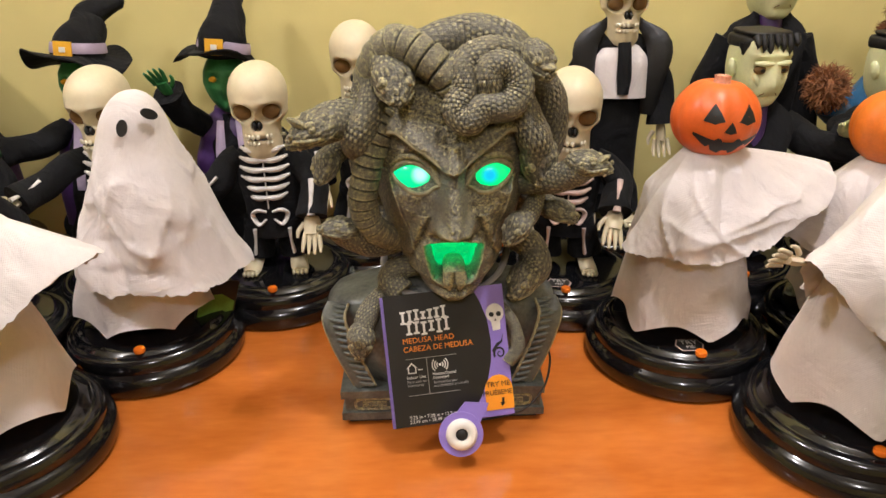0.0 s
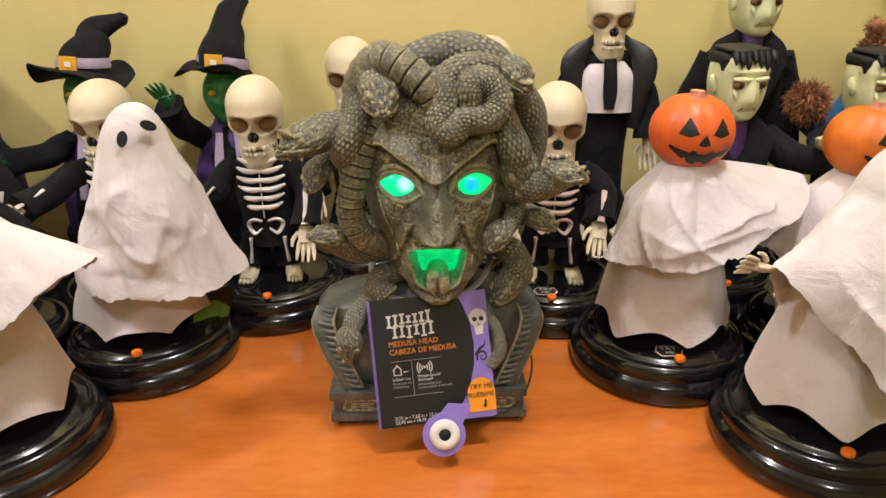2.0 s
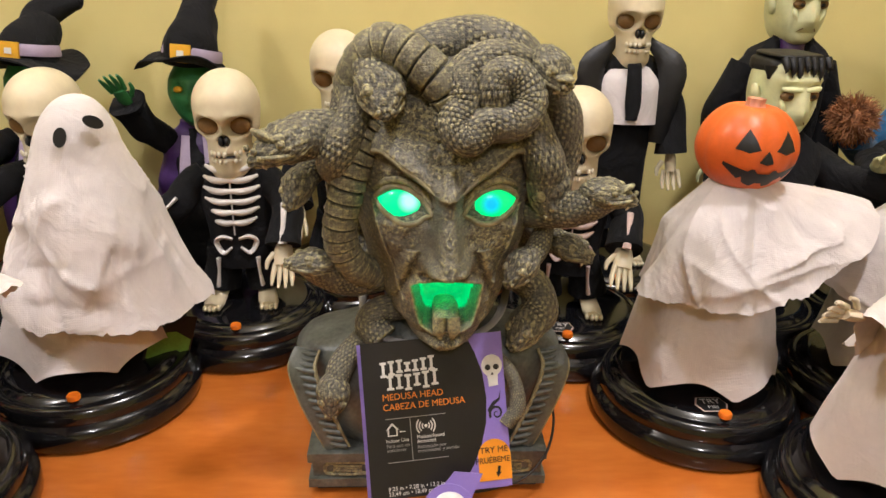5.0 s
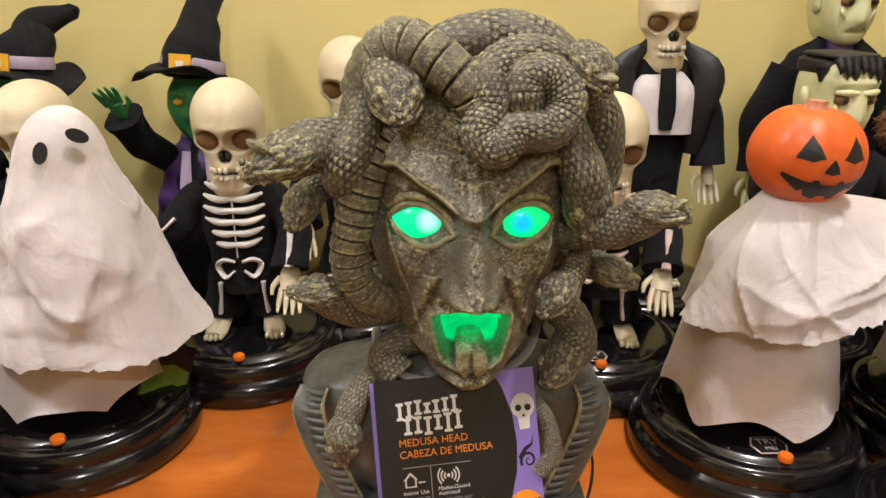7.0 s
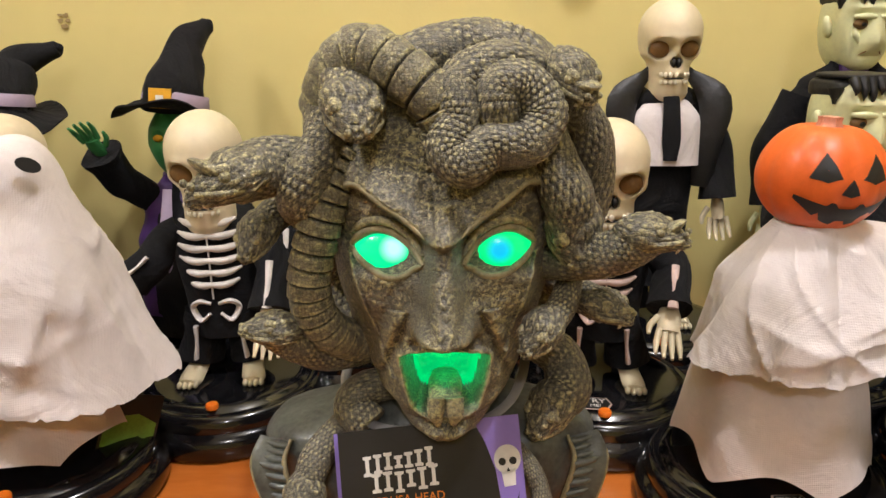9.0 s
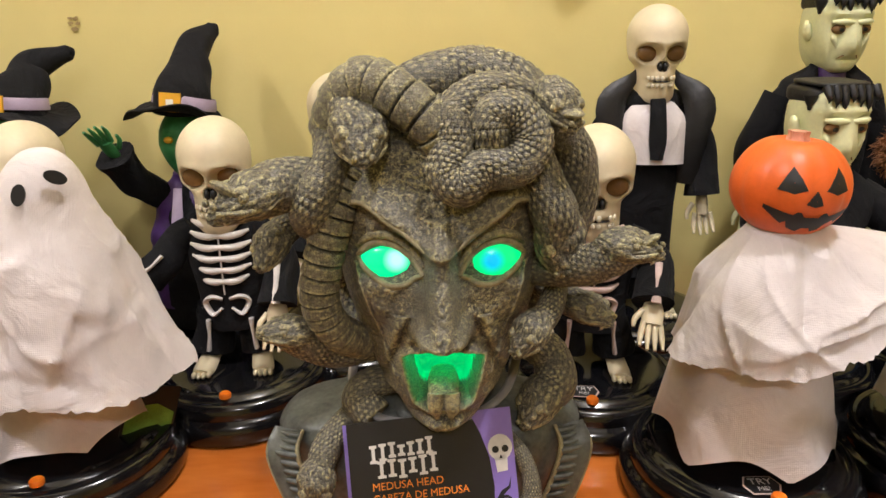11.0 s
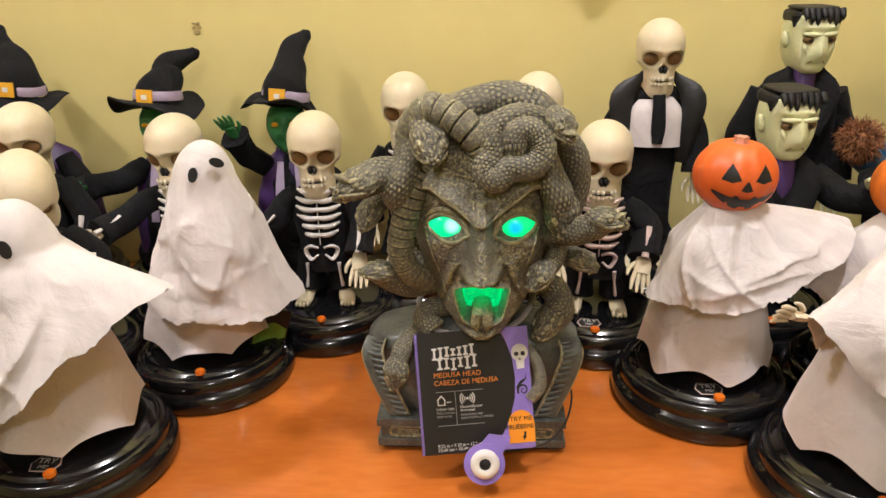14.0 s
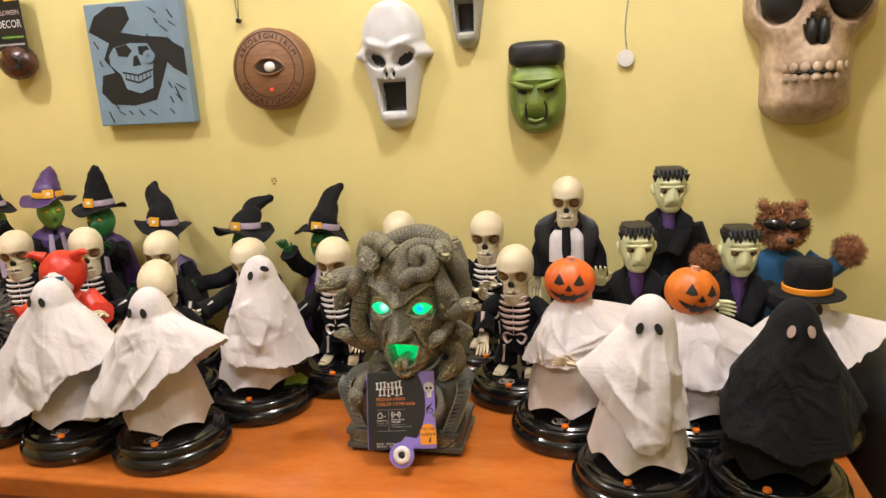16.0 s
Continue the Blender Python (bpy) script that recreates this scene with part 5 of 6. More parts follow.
letters("CABEZA DE MEDUSA", 0.0060, "ink_orange", on_tag(0.125, 0.436), tag, "title_lettering", squeeze=0.95)
letters("Indoor Use", 0.0032, "ink_white", on_tag(0.13, 0.640), tag)
letters("Para uso en", 0.0032, "ink_grey", on_tag(0.13, 0.672), tag)
letters("interiores", 0.0032, "ink_grey", on_tag(0.13, 0.700), tag)
letters("Motion/Sound", 0.0032, "ink_white", on_tag(0.345, 0.632), tag)
letters("Activated", 0.0032, "ink_white", on_tag(0.345, 0.660), tag)
letters("Activación por", 0.0032, "ink_grey", on_tag(0.345, 0.695), tag)
letters("movimiento y sonido", 0.0032, "ink_grey", on_tag(0.345, 0.722), tag)
letters("9.25 in • 7.28 in • 12.2 in", 0.0037, "ink_white", on_tag(0.12, 0.945), tag)
letters("23,49 cm • 18,49 cm • 30,98 cm", 0.0037, "ink_white", on_tag(0.12, 0.978), tag, squeeze=0.98)
printed("rule", [(0.135, 0.488), (0.56, 0.488), (0.56, 0.492), (0.135, 0.492)], "ink_grey")
printed("rule", [(0.135, 0.765), (0.56, 0.765), (0.56, 0.769), (0.135, 0.769)], "ink_grey")
printed("rule", [(0.305, 0.495), (0.310, 0.495), (0.310, 0.765), (0.305, 0.765)], "ink_grey")
house = printed("house_icon", [(0.135, 0.56), (0.18, 0.515), (0.225, 0.56), (0.215, 0.56), (0.215, 0.60), (0.145, 0.60), (0.145, 0.56)], "ink_white")
printed("icon_hollow", [(0.155, 0.555), (0.18, 0.53), (0.205, 0.555), (0.205, 0.592), (0.155, 0.592)], "card", 0.0004, house)
printed("arrow_icon", [(0.225, 0.575), (0.24, 0.568), (0.24, 0.573), (0.27, 0.573), (0.27, 0.579), (0.24, 0.579), (0.24, 0.584)], "ink_white")
printed("sensor_icon", disc_outline(0.415, 0.555, 0.011, 14), "ink_white")
for r in (0.030, 0.050, 0.070):
    for a in (-45, 135):
        ring = disc_outline(0.415, 0.555, r, 10, 1, a, a + 90) + disc_outline(0.415, 0.555, r - 0.009, 10, 1, a + 90, a)
        printed("wave_icon", ring, "ink_white")
# the maker's mark, as plain wavy blocks
rl = random.Random(8)
for row, (u0, u1, v0, v1) in enumerate(((0.125, 0.52, 0.135, 0.215), (0.165, 0.54, 0.225, 0.315))):
    n = 7 - row
    for k in range(n):
        a, b = lerp(u0, u1, k / n), lerp(u0, u1, (k + 0.80) / n)
        t0, t1 = v0 + rl.uniform(-0.012, 0.012) - 0.02 * k / n, v1 + rl.uniform(-0.012, 0.012) - 0.02 * k / n
        m = (a + b) / 2
        printed("mark_block", [(a, t0), (b, t0), (b, t0 + 0.014), (m + 0.010, t0 + 0.018), (m + 0.010, t1 - 0.018), (b, t1 - 0.014), (b, t1), (a, t1), (a, t1 - 0.014), (m - 0.010, t1 - 0.018), (m - 0.010, t0 + 0.018), (a, t0 + 0.014)], "ink_white")
# round tab with the push button
DISC = pose(0.0585, 0.4885, 0.0275, -26, 0, 2)
c = Clay()
c.plate([(0.0168 * math.cos(a), 0.0168 * math.sin(a)) for a in (2 * math.pi * i / 40 for i in range(40))] , 0.0012, "lilac", DISC)
c.plate([(-0.008, 0.010), (0.014, 0.006), (0.022, 0.022), (0.004, 0.024)], 0.0010, "lilac", DISC @ pose(0.0, 0.0005, 0))
tab = c.done("tab", tag, "lilac round cardboard tab", smooth=False)
c = Clay()
c.lathe((0, 0, 0), [(0.0050, 0.0015), (0.0052, 0.0042), (0.0075, 0.0052), (0.0110, 0.0046), (0.0128, 0.0028), (0.0130, 0.0012)], "white", 36)
b = c.done("push_ring", tab, "white plastic ring")
b.matrix_basis = DISC @ pose(0.0005, 0, 0, 90, 0, 0) @ Matrix.Diagonal((0.92, 0.92, 1, 1))
c = Clay()
c.lathe((0, 0, 0), [(0, 0.0036), (0.0035, 0.0036), (0.0049, 0.0026), (0.0050, 0.0012)], "dark", 24)
b = c.done("push_button", tab, "black rubber button")
b.matrix_basis = DISC @ pose(0.0005, 0, 0, 90, 0, 0) @ Matrix.Diagonal((0.92, 0.92, 1, 1))
c = Clay()
c.tube([(0.066, 0.500, 0.030), (0.090, 0.512, 0.024), (0.112, 0.522, 0.024), (0.128, 0.533, 0.036), (0.134, 0.545, 0.054), (0.130, 0.552, 0.070)], 0.0009, "dark", 8, 8)
c.done("wire", tag, "thin black wire")
strap = thing("neck_strap", (0.0525, 0.583, 0.123), "milky plastic strap looped round the bust's neck", "strap")
c = Clay()
c.tube([(-0.048, 0.02, 0.016), (-0.050, -0.012, 0.006), (-0.036, -0.034, -0.004), (-0.010, -0.040, -0.006), (0.018, -0.038, -0.004), (0.040, -0.024, 0.004), (0.050, 0.006, 0.018), (0.046, 0.03, 0.026)], 0.0028, "clear", 10, 8, 0.35)
c.done("band", strap)


# ---- witches, monsters and the rest of the crowd ----
def wavy(seed, amp=0.08):
    return lambda s, a: 1 + amp * math.sin(4 * a + seed + 3 * s) + amp * noise.noise(Vector((math.cos(a) * 2, math.sin(a) * 2, s * 5 + seed)))


def witch(at, turn, brim_z, tip, label, hat="black_cloth", skin="green", cape="purple", arm=None, bend=0.5, brim_r=0.047, seed=0, brim_tilt=(0, 0)):
    """A robed witch doll: gown, cape, green face with a long nose, and a bent pointed hat with a buckle. tip: the hat's point from the brim's middle."""
    g = thing("witch_figurine", (*at, 0), label, "figurine", "witch figurines along the wall", turn)
    figure_base(g, sticker=False, r=0.080)
    c = Clay()
    face_z = brim_z - 0.030
    c.tube([(0, 0, 0.044), (0, 0, 0.09), (0, 0, face_z - 0.075), (0, 0, face_z - 0.036)], [0.058, 0.046, 0.034, 0.012], "black_cloth", 32, 8, 0.8, fn=wavy(seed), side=(0, 1, 0))
    c.tube([(0, 0.012, 0.06), (0, 0.014, 0.12), (0, 0.010, face_z - 0.058), (0, 0.004, face_z - 0.028)], [0.062, 0.054, 0.042, 0.018], cape, 32, 8, 0.75, fn=wavy(seed + 2), side=(0, 1, 0))
    for s in (-1, 1):
        c.tube([(s * 0.010, -0.022, face_z - 0.040), (s * 0.013, -0.030, face_z - 0.075), (s * 0.016, -0.034, face_z - 0.115)], [0.004, 0.0055, 0.006], "lilac_ribbon", 8, 5, 0.2, side=(0, 1, 0))

    def f(d):
        y = d.y - 0.42 * bell(d.x, 0.22) * bell(d.z + 0.05, 0.26) * (d.y < 0) - 0.22 * bell(d.x, 0.3) * bell(d.z + 0.75, 0.2) * (d.y < 0)
        y += 0.16 * bell(abs(d.x) - 0.36, 0.16) * bell(d.z - 0.22, 0.14) * (d.y < 0) - 0.08 * bell(d.z - 0.42, 0.10) * (d.y < 0)
        return Vector((d.x * (0.84 - 0.20 * max(0, -d.z)), y * 0.9, d.z * 1.15))
    c.ball((0, -0.004, face_z), 0.030, skin, None, 40, 30, f)
    for s in (-1, 1):
        c.ball((s * 0.0105, -0.028, face_z + 0.007), (0.0045, 0.003, 0.0032), "gold", nu=10, nv=8)
    for s, el, wr in arm or ((-1, (-0.052, -0.012, face_z - 0.085), (-0.056, -0.045, face_z - 0.09)), (1, (0.052, -0.012, face_z - 0.085), (0.052, -0.045, face_z - 0.09))):
        sh = Vector((s * 0.030, 0.0, face_z - 0.052))
        c.tube([sh, lerp(sh, Vector(el), 0.55), el, lerp(Vector(el), Vector(wr), 0.6), wr], [0.014, 0.0145, 0.015, 0.015, 0.018], "black_cloth", 18, 5, fn=wavy(seed + 5, 0.06))
        d = (Vector(wr) - Vector(el)).normalized()
        hand(c, Vector(wr) - d * 0.003, Vector(wr) + d, skin, 1.25)
    t = rot(brim_tilt[0], brim_tilt[1], 0)
    b = Vector((0, -0.004, brim_z))
    prof = [(0.026, 0.002), (0.034, 0.0012), (brim_r * 0.86, 0.0), (brim_r, 0.001), (brim_r + 0.0006, -0.0004), (brim_r * 0.86, -0.002), (0.030, -0.001), (0.024, 0.0)]
    c.lathe(b, prof, hat, 48, lambda r, z, a: (r * (1 + 0.06 * math.sin(2 * a + seed)), z + max(0, (r - 0.026) / 0.02) * (0.008 * math.sin(2 * a + seed * 1.3) - 0.003 + 0.002 * math.sin(5 * a))), t)
    tx, ty_, tz = tip
    c.tube([b, b + Vector((tx * 0.05, 0, tz * 0.20)), b + Vector((tx * 0.22, ty_ * 0.3, tz * 0.45)), b + Vector((tx * bend, ty_ * 0.6, tz * 0.74)), b + Vector((tx * 0.86, ty_, tz * 0.96)), b + Vector((tx, ty_, tz))],
           [0.0285, 0.0265, 0.0215, 0.0155, 0.0075, 0.0020], hat, 28, 8, fn=wavy(seed + 1, 0.05))
    c.lathe(b + Vector((tx * 0.03, 0, 0)), [(0.0288, 0.004), (0.0292, 0.006), (0.0280, 0.0135), (0.0272, 0.015)], "lilac_ribbon" if hat != "purple" else "gold", 36, None, t)
    m = pose(b.x - 0.004, b.y - 0.0285, b.z + 0.003, -8, 4, -6)
    c.plate([(-0.0095, 0), (0.0095, 0), (0.0095, 0.017), (-0.0095, 0.017)], 0.0022, "gold", m)
    c.plate([(-0.0032, 0.0058), (0.0032, 0.0058), (0.0032, 0.0112), (-0.0032, 0.0112)], 0.0008, "white", m @ pose(0, -0.0022, 0))
    c.done("figure", g)
    return g


W = "witch figurine in a black gown and bent pointed hat"
witch((-0.184, 0.877), 6, 0.250, (0.030, 0.050, 0.074), "witch figurine with a raised green hand and tall black hat", bend=0.35, seed=1, brim_r=0.053, brim_tilt=(-6, 12),
      arm=((-1, (-0.050, -0.018, 0.190), (-0.058, -0.034, 0.216)), (1, (0.050, -0.010, 0.150), (0.050, -0.045, 0.140))))
witch((-0.342, 0.877), 4, 0.251, (0.044, 0.045, 0.053), "witch figurine whose black hat droops to one side", bend=0.22, seed=2, brim_r=0.056, brim_tilt=(-6, 4),
      arm=((-1, (-0.050, -0.030, 0.160), (-0.085, -0.050, 0.158)), (1, (0.050, -0.010, 0.150), (0.050, -0.045, 0.140))))
witch((-0.512, 0.877), 8, 0.262, (-0.034, 0.045, 0.076), W, bend=0.75, seed=3, brim_r=0.050, brim_tilt=(0, 10))
witch((-0.648, 0.877), 8, 0.300, (0.006, 0.0, 0.080), W, seed=4, brim_r=0.046, arm=((-1, (-0.05, -0.010, 0.200), (-0.052, -0.04, 0.190)), (1, (0.040, -0.020, 0.205), (0.030, -0.045, 0.225))))
witch((-0.765, 0.877), 50, 0.318, (0.020, 0.030, 0.056), "lime-faced witch figurine in a purple hat with a yellow band", hat="purple", skin="lime", seed=5, brim_r=0.048)
witch((-0.905, 0.877), 20, 0.300, (0.010, 0.0, 0.070), W, seed=6, skin="lime", arm=((-1, (-0.05, -0.012, 0.21), (-0.052, -0.045, 0.2)), (1, (0.045, -0.030, 0.235), (0.028, -0.045, 0.270))))


def monster_head(c, at, h, turn):
    """A square green head with a heavy brow, flat black hair with a fringe of points, and ears."""
    at = Vector(at)

    def f(d):
        x, y, z = (math.copysign(abs(q) ** 0.62, q) for q in d)
        w = 0.67 - 0.20 * max(0, -z) ** 1.2
        front = d.y < 0
        if front:
            y -= 0.12 * bell(d.z - 0.30, 0.10) - 0.18 * bell(abs(d.x) - 0.36, 0.17) * bell(d.z - 0.08, 0.13)
            y -= 0.26 * bell(d.x, 0.15) * bell(d.z + 0.12, 0.22) + 0.10 * bell(d.x, 0.4) * bell(d.z + 0.82, 0.18)
            y += 0.10 * bell(d.x, 0.30) * bell(d.z + 0.47, 0.05) + 0.08 * bell(abs(d.x) - 0.5, 0.12) * bell(d.z + 0.3, 0.25)
        return Vector((x * w, y * 0.80, z))
    tone = lambda i, j: "green_skin"
    c.ball(at, h * 0.5, tone, turn, 56, 44, f)
    k = h * 0.5
    for s in (-1, 1):
        c.ball(at + turn @ Vector((s * 0.30 * k, -0.70 * k, 0.10 * k)), (0.20 * k, 0.115 * k, 0.125 * k), "socket", turn, 14, 10)
        c.ball(at + turn @ Vector((s * 0.30 * k, -0.775 * k, 0.09 * k)), (0.085 * k, 0.055 * k, 0.060 * k), "dark", turn, 10, 8)
        c.ball(at + turn @ Vector((s * 0.72 * k, -0.02 * k, 0.05 * k)), (0.11 * k, 0.17 * k, 0.26 * k), "green_skin", turn @ rot(0, s * 10, 0), 14, 10)
        c.tube([at + turn @ Vector((s * 0.05 * k, -0.83 * k, 0.25 * k)), at + turn @ Vector((s * 0.30 * k, -0.84 * k, 0.27 * k)), at + turn @ Vector((s * 0.50 * k, -0.70 * k, 0.27 * k))], [0.05 * k, 0.075 * k, 0.05 * k], "green_skin", 12, 4)
        c.tube([at + turn @ Vector((0, -0.80 * k, -0.50 * k)), at + turn @ Vector((s * 0.14 * k, -0.79 * k, -0.50 * k)), at + turn @ Vector((s * 0.27 * k, -0.70 * k, -0.60 * k))], [0.022 * k, 0.026 * k, 0.010 * k], "socket", 8, 4)
        c.tube([at + turn @ Vector((s * 0.44 * k, -0.66 * k, 0.0)), at + turn @ Vector((s * 0.40 * k, -0.70 * k, -0.14 * k)), at + turn @ Vector((s * 0.30 * k, -0.72 * k, -0.36 * k))], [0.05 * k, 0.075 * k, 0.03 * k], "green_skin", 12, 4)

    def cap(d):
        x, y, z = (math.copysign(abs(q) ** 0.5, q) for q in d)
        return Vector((x * 0.65, y * 0.66, z * 0.22))
    c.ball(at + turn @ Vector((0, 0, 0.985 * k)), k, "satin", turn, 32, 16, lambda d: Vector([math.copysign(abs(q) ** 0.5, q) * m for q, m in zip(d, (0.59, 0.70, 0.06))]))
    c.ball(at + turn @ Vector((0, 0.15 * k, 0.73 * k)), k, "satin", turn, 32, 16, cap)
    for i in range(7):
        x = -0.54 + 0.18 * i
        ln = 0.16 + 0.10 * ((i * 7) % 3)
        c.tube([at + turn @ Vector((x * k, -0.68 * k, 0.95 * k)), at + turn @ Vector((x * k, -0.81 * k, (0.86 - ln * 0.5) * k)), at + turn @ Vector((x * 1.02 * k, -0.81 * k, (0.80 - ln) * k))], [0.11 * k, 0.08 * k, 0.01 * k], "satin", 8, 4)
    for s in (-1, 1):
        c.tube([at + turn @ Vector((s * 0.65 * k, -0.35 * k, 0.75 * k)), at + turn @ Vector((s * 0.68 * k, -0.38 * k, 0.45 * k))], [0.16 * k, 0.03 * k], "satin", 8, 3)


def monster(at, turn, h, label, arms, seed=0, head_turn=0.0, base=True):
    g = thing("monster_figurine", (*at, 0), label, "figurine", "green monster figurines", turn)
    figure_base(g, sticker=False, r=0.078)
    c = Clay()
    neck = h - 0.070
    c.tube([(0, 0, 0.100), (0, 0, 0.13), (0, 0, neck - 0.040), (0, 0, neck - 0.014), (0, 0, neck + 0.006)], [0.038, 0.040, 0.046, 0.038, 0.014], "black_cloth", 32, 7, 0.66, fn=wavy(seed, 0.05), side=(0, 1, 0))
    c.tube([(0, -0.012, neck + 0.010), (0, -0.022, neck - 0.020), (0, -0.027, neck - 0.060)], [0.014, 0.011, 0.005], "purple", 16, 6, 0.6, fn=wavy(seed + 3, 0.08), side=(0, 1, 0))
    for s in (-1, 1):
        c.tube([(s * 0.014, -0.014, neck + 0.004), (s * 0.025, -0.026, neck - 0.022), (s * 0.010, -0.036, neck - 0.065)], [0.006, 0.013, 0.012], "black_cloth", 10, 5, 0.3, side=(0, 1, 0))
        c.tube([(s * 0.018, 0, 0.112), (s * 0.020, 0, 0.075), (s * 0.022, -0.002, 0.050)], [0.021, 0.019, 0.020], "black_cloth", 18, 5, fn=wavy(seed, 0.05))
        c.tube([(s * 0.022, 0.008, 0.048), (s * 0.024, -0.014, 0.047), (s * 0.025, -0.034, 0.045)], [0.010, 0.011, 0.008], "plastic", 12, 4, 0.7)
    for s, el, wr in arms:
        sh = Vector((s * 0.038, 0.0, neck - 0.024))
        c.tube([sh, lerp(sh, Vector(el), 0.5), el, lerp(Vector(el), Vector(wr), 0.6), wr], [0.016, 0.0155, 0.0155, 0.0150, 0.0160], "black_cloth", 18, 6, fn=wavy(seed + 6, 0.05))
        d = (Vector(wr) - Vector(el)).normalized()
        hand(c, Vector(wr) - d * 0.003, Vector(wr) + d, "green_skin", 1.5)
    monster_head(c, (0, -0.006, h - 0.036), 0.073, rot(0, 0, head_turn))
    c.done("figure", g)
    return g


MON = "pale green monster figurine in a black coat and purple shirt"
monster((0.425, 0.884), -8, 0.346, MON, ((-1, (-0.058, 0, 0.20), (-0.056, -0.010, 0.150)), (1, (0.058, 0, 0.20), (0.056, -0.010, 0.150))), 1, head_turn=12)
monster((0.368, 0.772), -2, 0.277, "pale green monster figurine holding one arm straight out", ((-1, (-0.050, -0.028, 0.165), (-0.052, -0.050, 0.196)), (1, (0.062, -0.024, 0.168), (0.100, -0.040, 0.166))), 2, head_turn=9)
monster((0.516, 0.778), -4, 0.270, MON, ((-1, (-0.050, -0.030, 0.165), (-0.060, -0.052, 0.182)), (1, (0.060, -0.030, 0.160), (0.090, -0.055, 0.150))), 3, head_turn=10)


def fur_ball(c, at, r, mat, seed, n=420, length=0.35, squash=(1, 1, 1)):
    """A furry lump: a core with many tapered tufts."""
    rnd = random.Random(seed)
    at = Vector(at)
    c.ball(at, [r * 0.86 * q for q in squash], mat, nu=20, nv=14)
    for _ in range(n):
        d = Vector((rnd.gauss(0, 1), rnd.gauss(0, 1), rnd.gauss(0, 1))).normalized()
        p = at + Vector([d[i] * r * 0.8 * squash[i] for i in range(3)])
        q = d + Vector((rnd.uniform(-0.5, 0.5), rnd.uniform(-0.5, 0.5), rnd.uniform(-0.6, 0.3)))
        ln = r * length * rnd.uniform(0.6, 1.3)
        c.tube([p, p + d * ln * 0.6 + q * ln * 0.15, p + q.normalized() * ln * 1.25], [r * 0.045, r * 0.03, r * 0.004], mat, 3, 1, cap=False)


wolf = thing("werewolf_figurine", (0.598, 0.882, 0), "brown furry werewolf figurine in dark glasses and blue shirt", "figurine")
figure_base(wolf, sticker=False, r=0.078)
c = Clay()
c.tube([(0, 0, 0.10), (0, 0, 0.13), (0, 0, 0.19), (0, 0, 0.215)], [0.036, 0.040, 0.042, 0.018], "blue", 28, 6, 0.7, fn=wavy(3), side=(0, 1, 0))
for s in (-1, 1):
    c.tube([(s * 0.018, 0, 0.112), (s * 0.020, 0, 0.075), (s * 0.022, 0, 0.048)], [0.021, 0.019, 0.020], "black_cloth", 16, 5, fn=wavy(1))
for s, el, wr in ((-1, (-0.075, -0.02, 0.165), (-0.112, -0.05, 0.188)), (1, (0.066, -0.01, 0.175), (0.085, -0.02, 0.195))):
    sh = Vector((s * 0.036, 0, 0.195))
    c.tube([sh, lerp(sh, Vector(el), 0.5), el, wr], [0.016, 0.0155, 0.015, 0.015], "blue", 16, 5, fn=wavy(2, 0.06))
    fur_ball(c, Vector(wr) + Vector((s * 0.008, -0.006, 0.018)), 0.020, "fur", 11 + s, 700, 0.45, (1, 1, 1.1))
fur_ball(c, (0, -0.004, 0.248), 0.038, "fur", 3, 1500, 0.26, (1.0, 0.9, 0.95))
fur_ball(c, (0, -0.036, 0.234), 0.018, "fur", 5, 500, 0.26, (1.0, 1.2, 0.8))
c.ball((0, -0.060, 0.238), (0.006, 0.005, 0.005), "dark", nu=12, nv=8)
for s in (-1, 1):
    c.ball((s * 0.017, -0.036, 0.258), (0.018, 0.007, 0.0095), "plastic", rot(0, s * -6, s * 14), 18, 10)
    c.tube([(s * 0.030, -0.034, 0.260), (s * 0.040, -0.010, 0.262)], [0.003, 0.002], "plastic", 8, 3)
    fur_ball(c, (s * 0.028, 0.0, 0.282), 0.010, "fur", 20 + s, 90, 0.5)
c.done("figure", wolf)

hatted = ghost((0.585, 0.672), -6, [(0, 0.060, 0.10), (50, 0.075, 0.13), (88, 0.098, 0.165), (125, 0.08, 0.14), (180, 0.06, 0.10), (240, 0.07, 0.10), (280, 0.085, 0.14), (320, 0.07, 0.11)], 9, 0.215, (0.0, -0.006),
               [(-0.011, 0.190, 5), (0.011, 0.190, -5)], sticker=False, label="white-sheeted figurine in a black hat with an orange band", name="hatted_figurine", mat="sheet")
c = Clay()
c.lathe((0, -0.006, 0.204), [(0.0, 0.044), (0.024, 0.044), (0.028, 0.041), (0.030, 0.024), (0.029, 0.004), (0.034, 0.001), (0.046, 0.000), (0.047, -0.0015), (0.034, -0.002), (0.026, -0.001)], "black_cloth", 40)
c.lathe((0, -0.006, 0.204), [(0.0296, 0.003), (0.0312, 0.004), (0.0314, 0.011), (0.0300, 0.012)], "orange_card", 40)
c.done("hat", hatted, "black felt hat with an orange band")

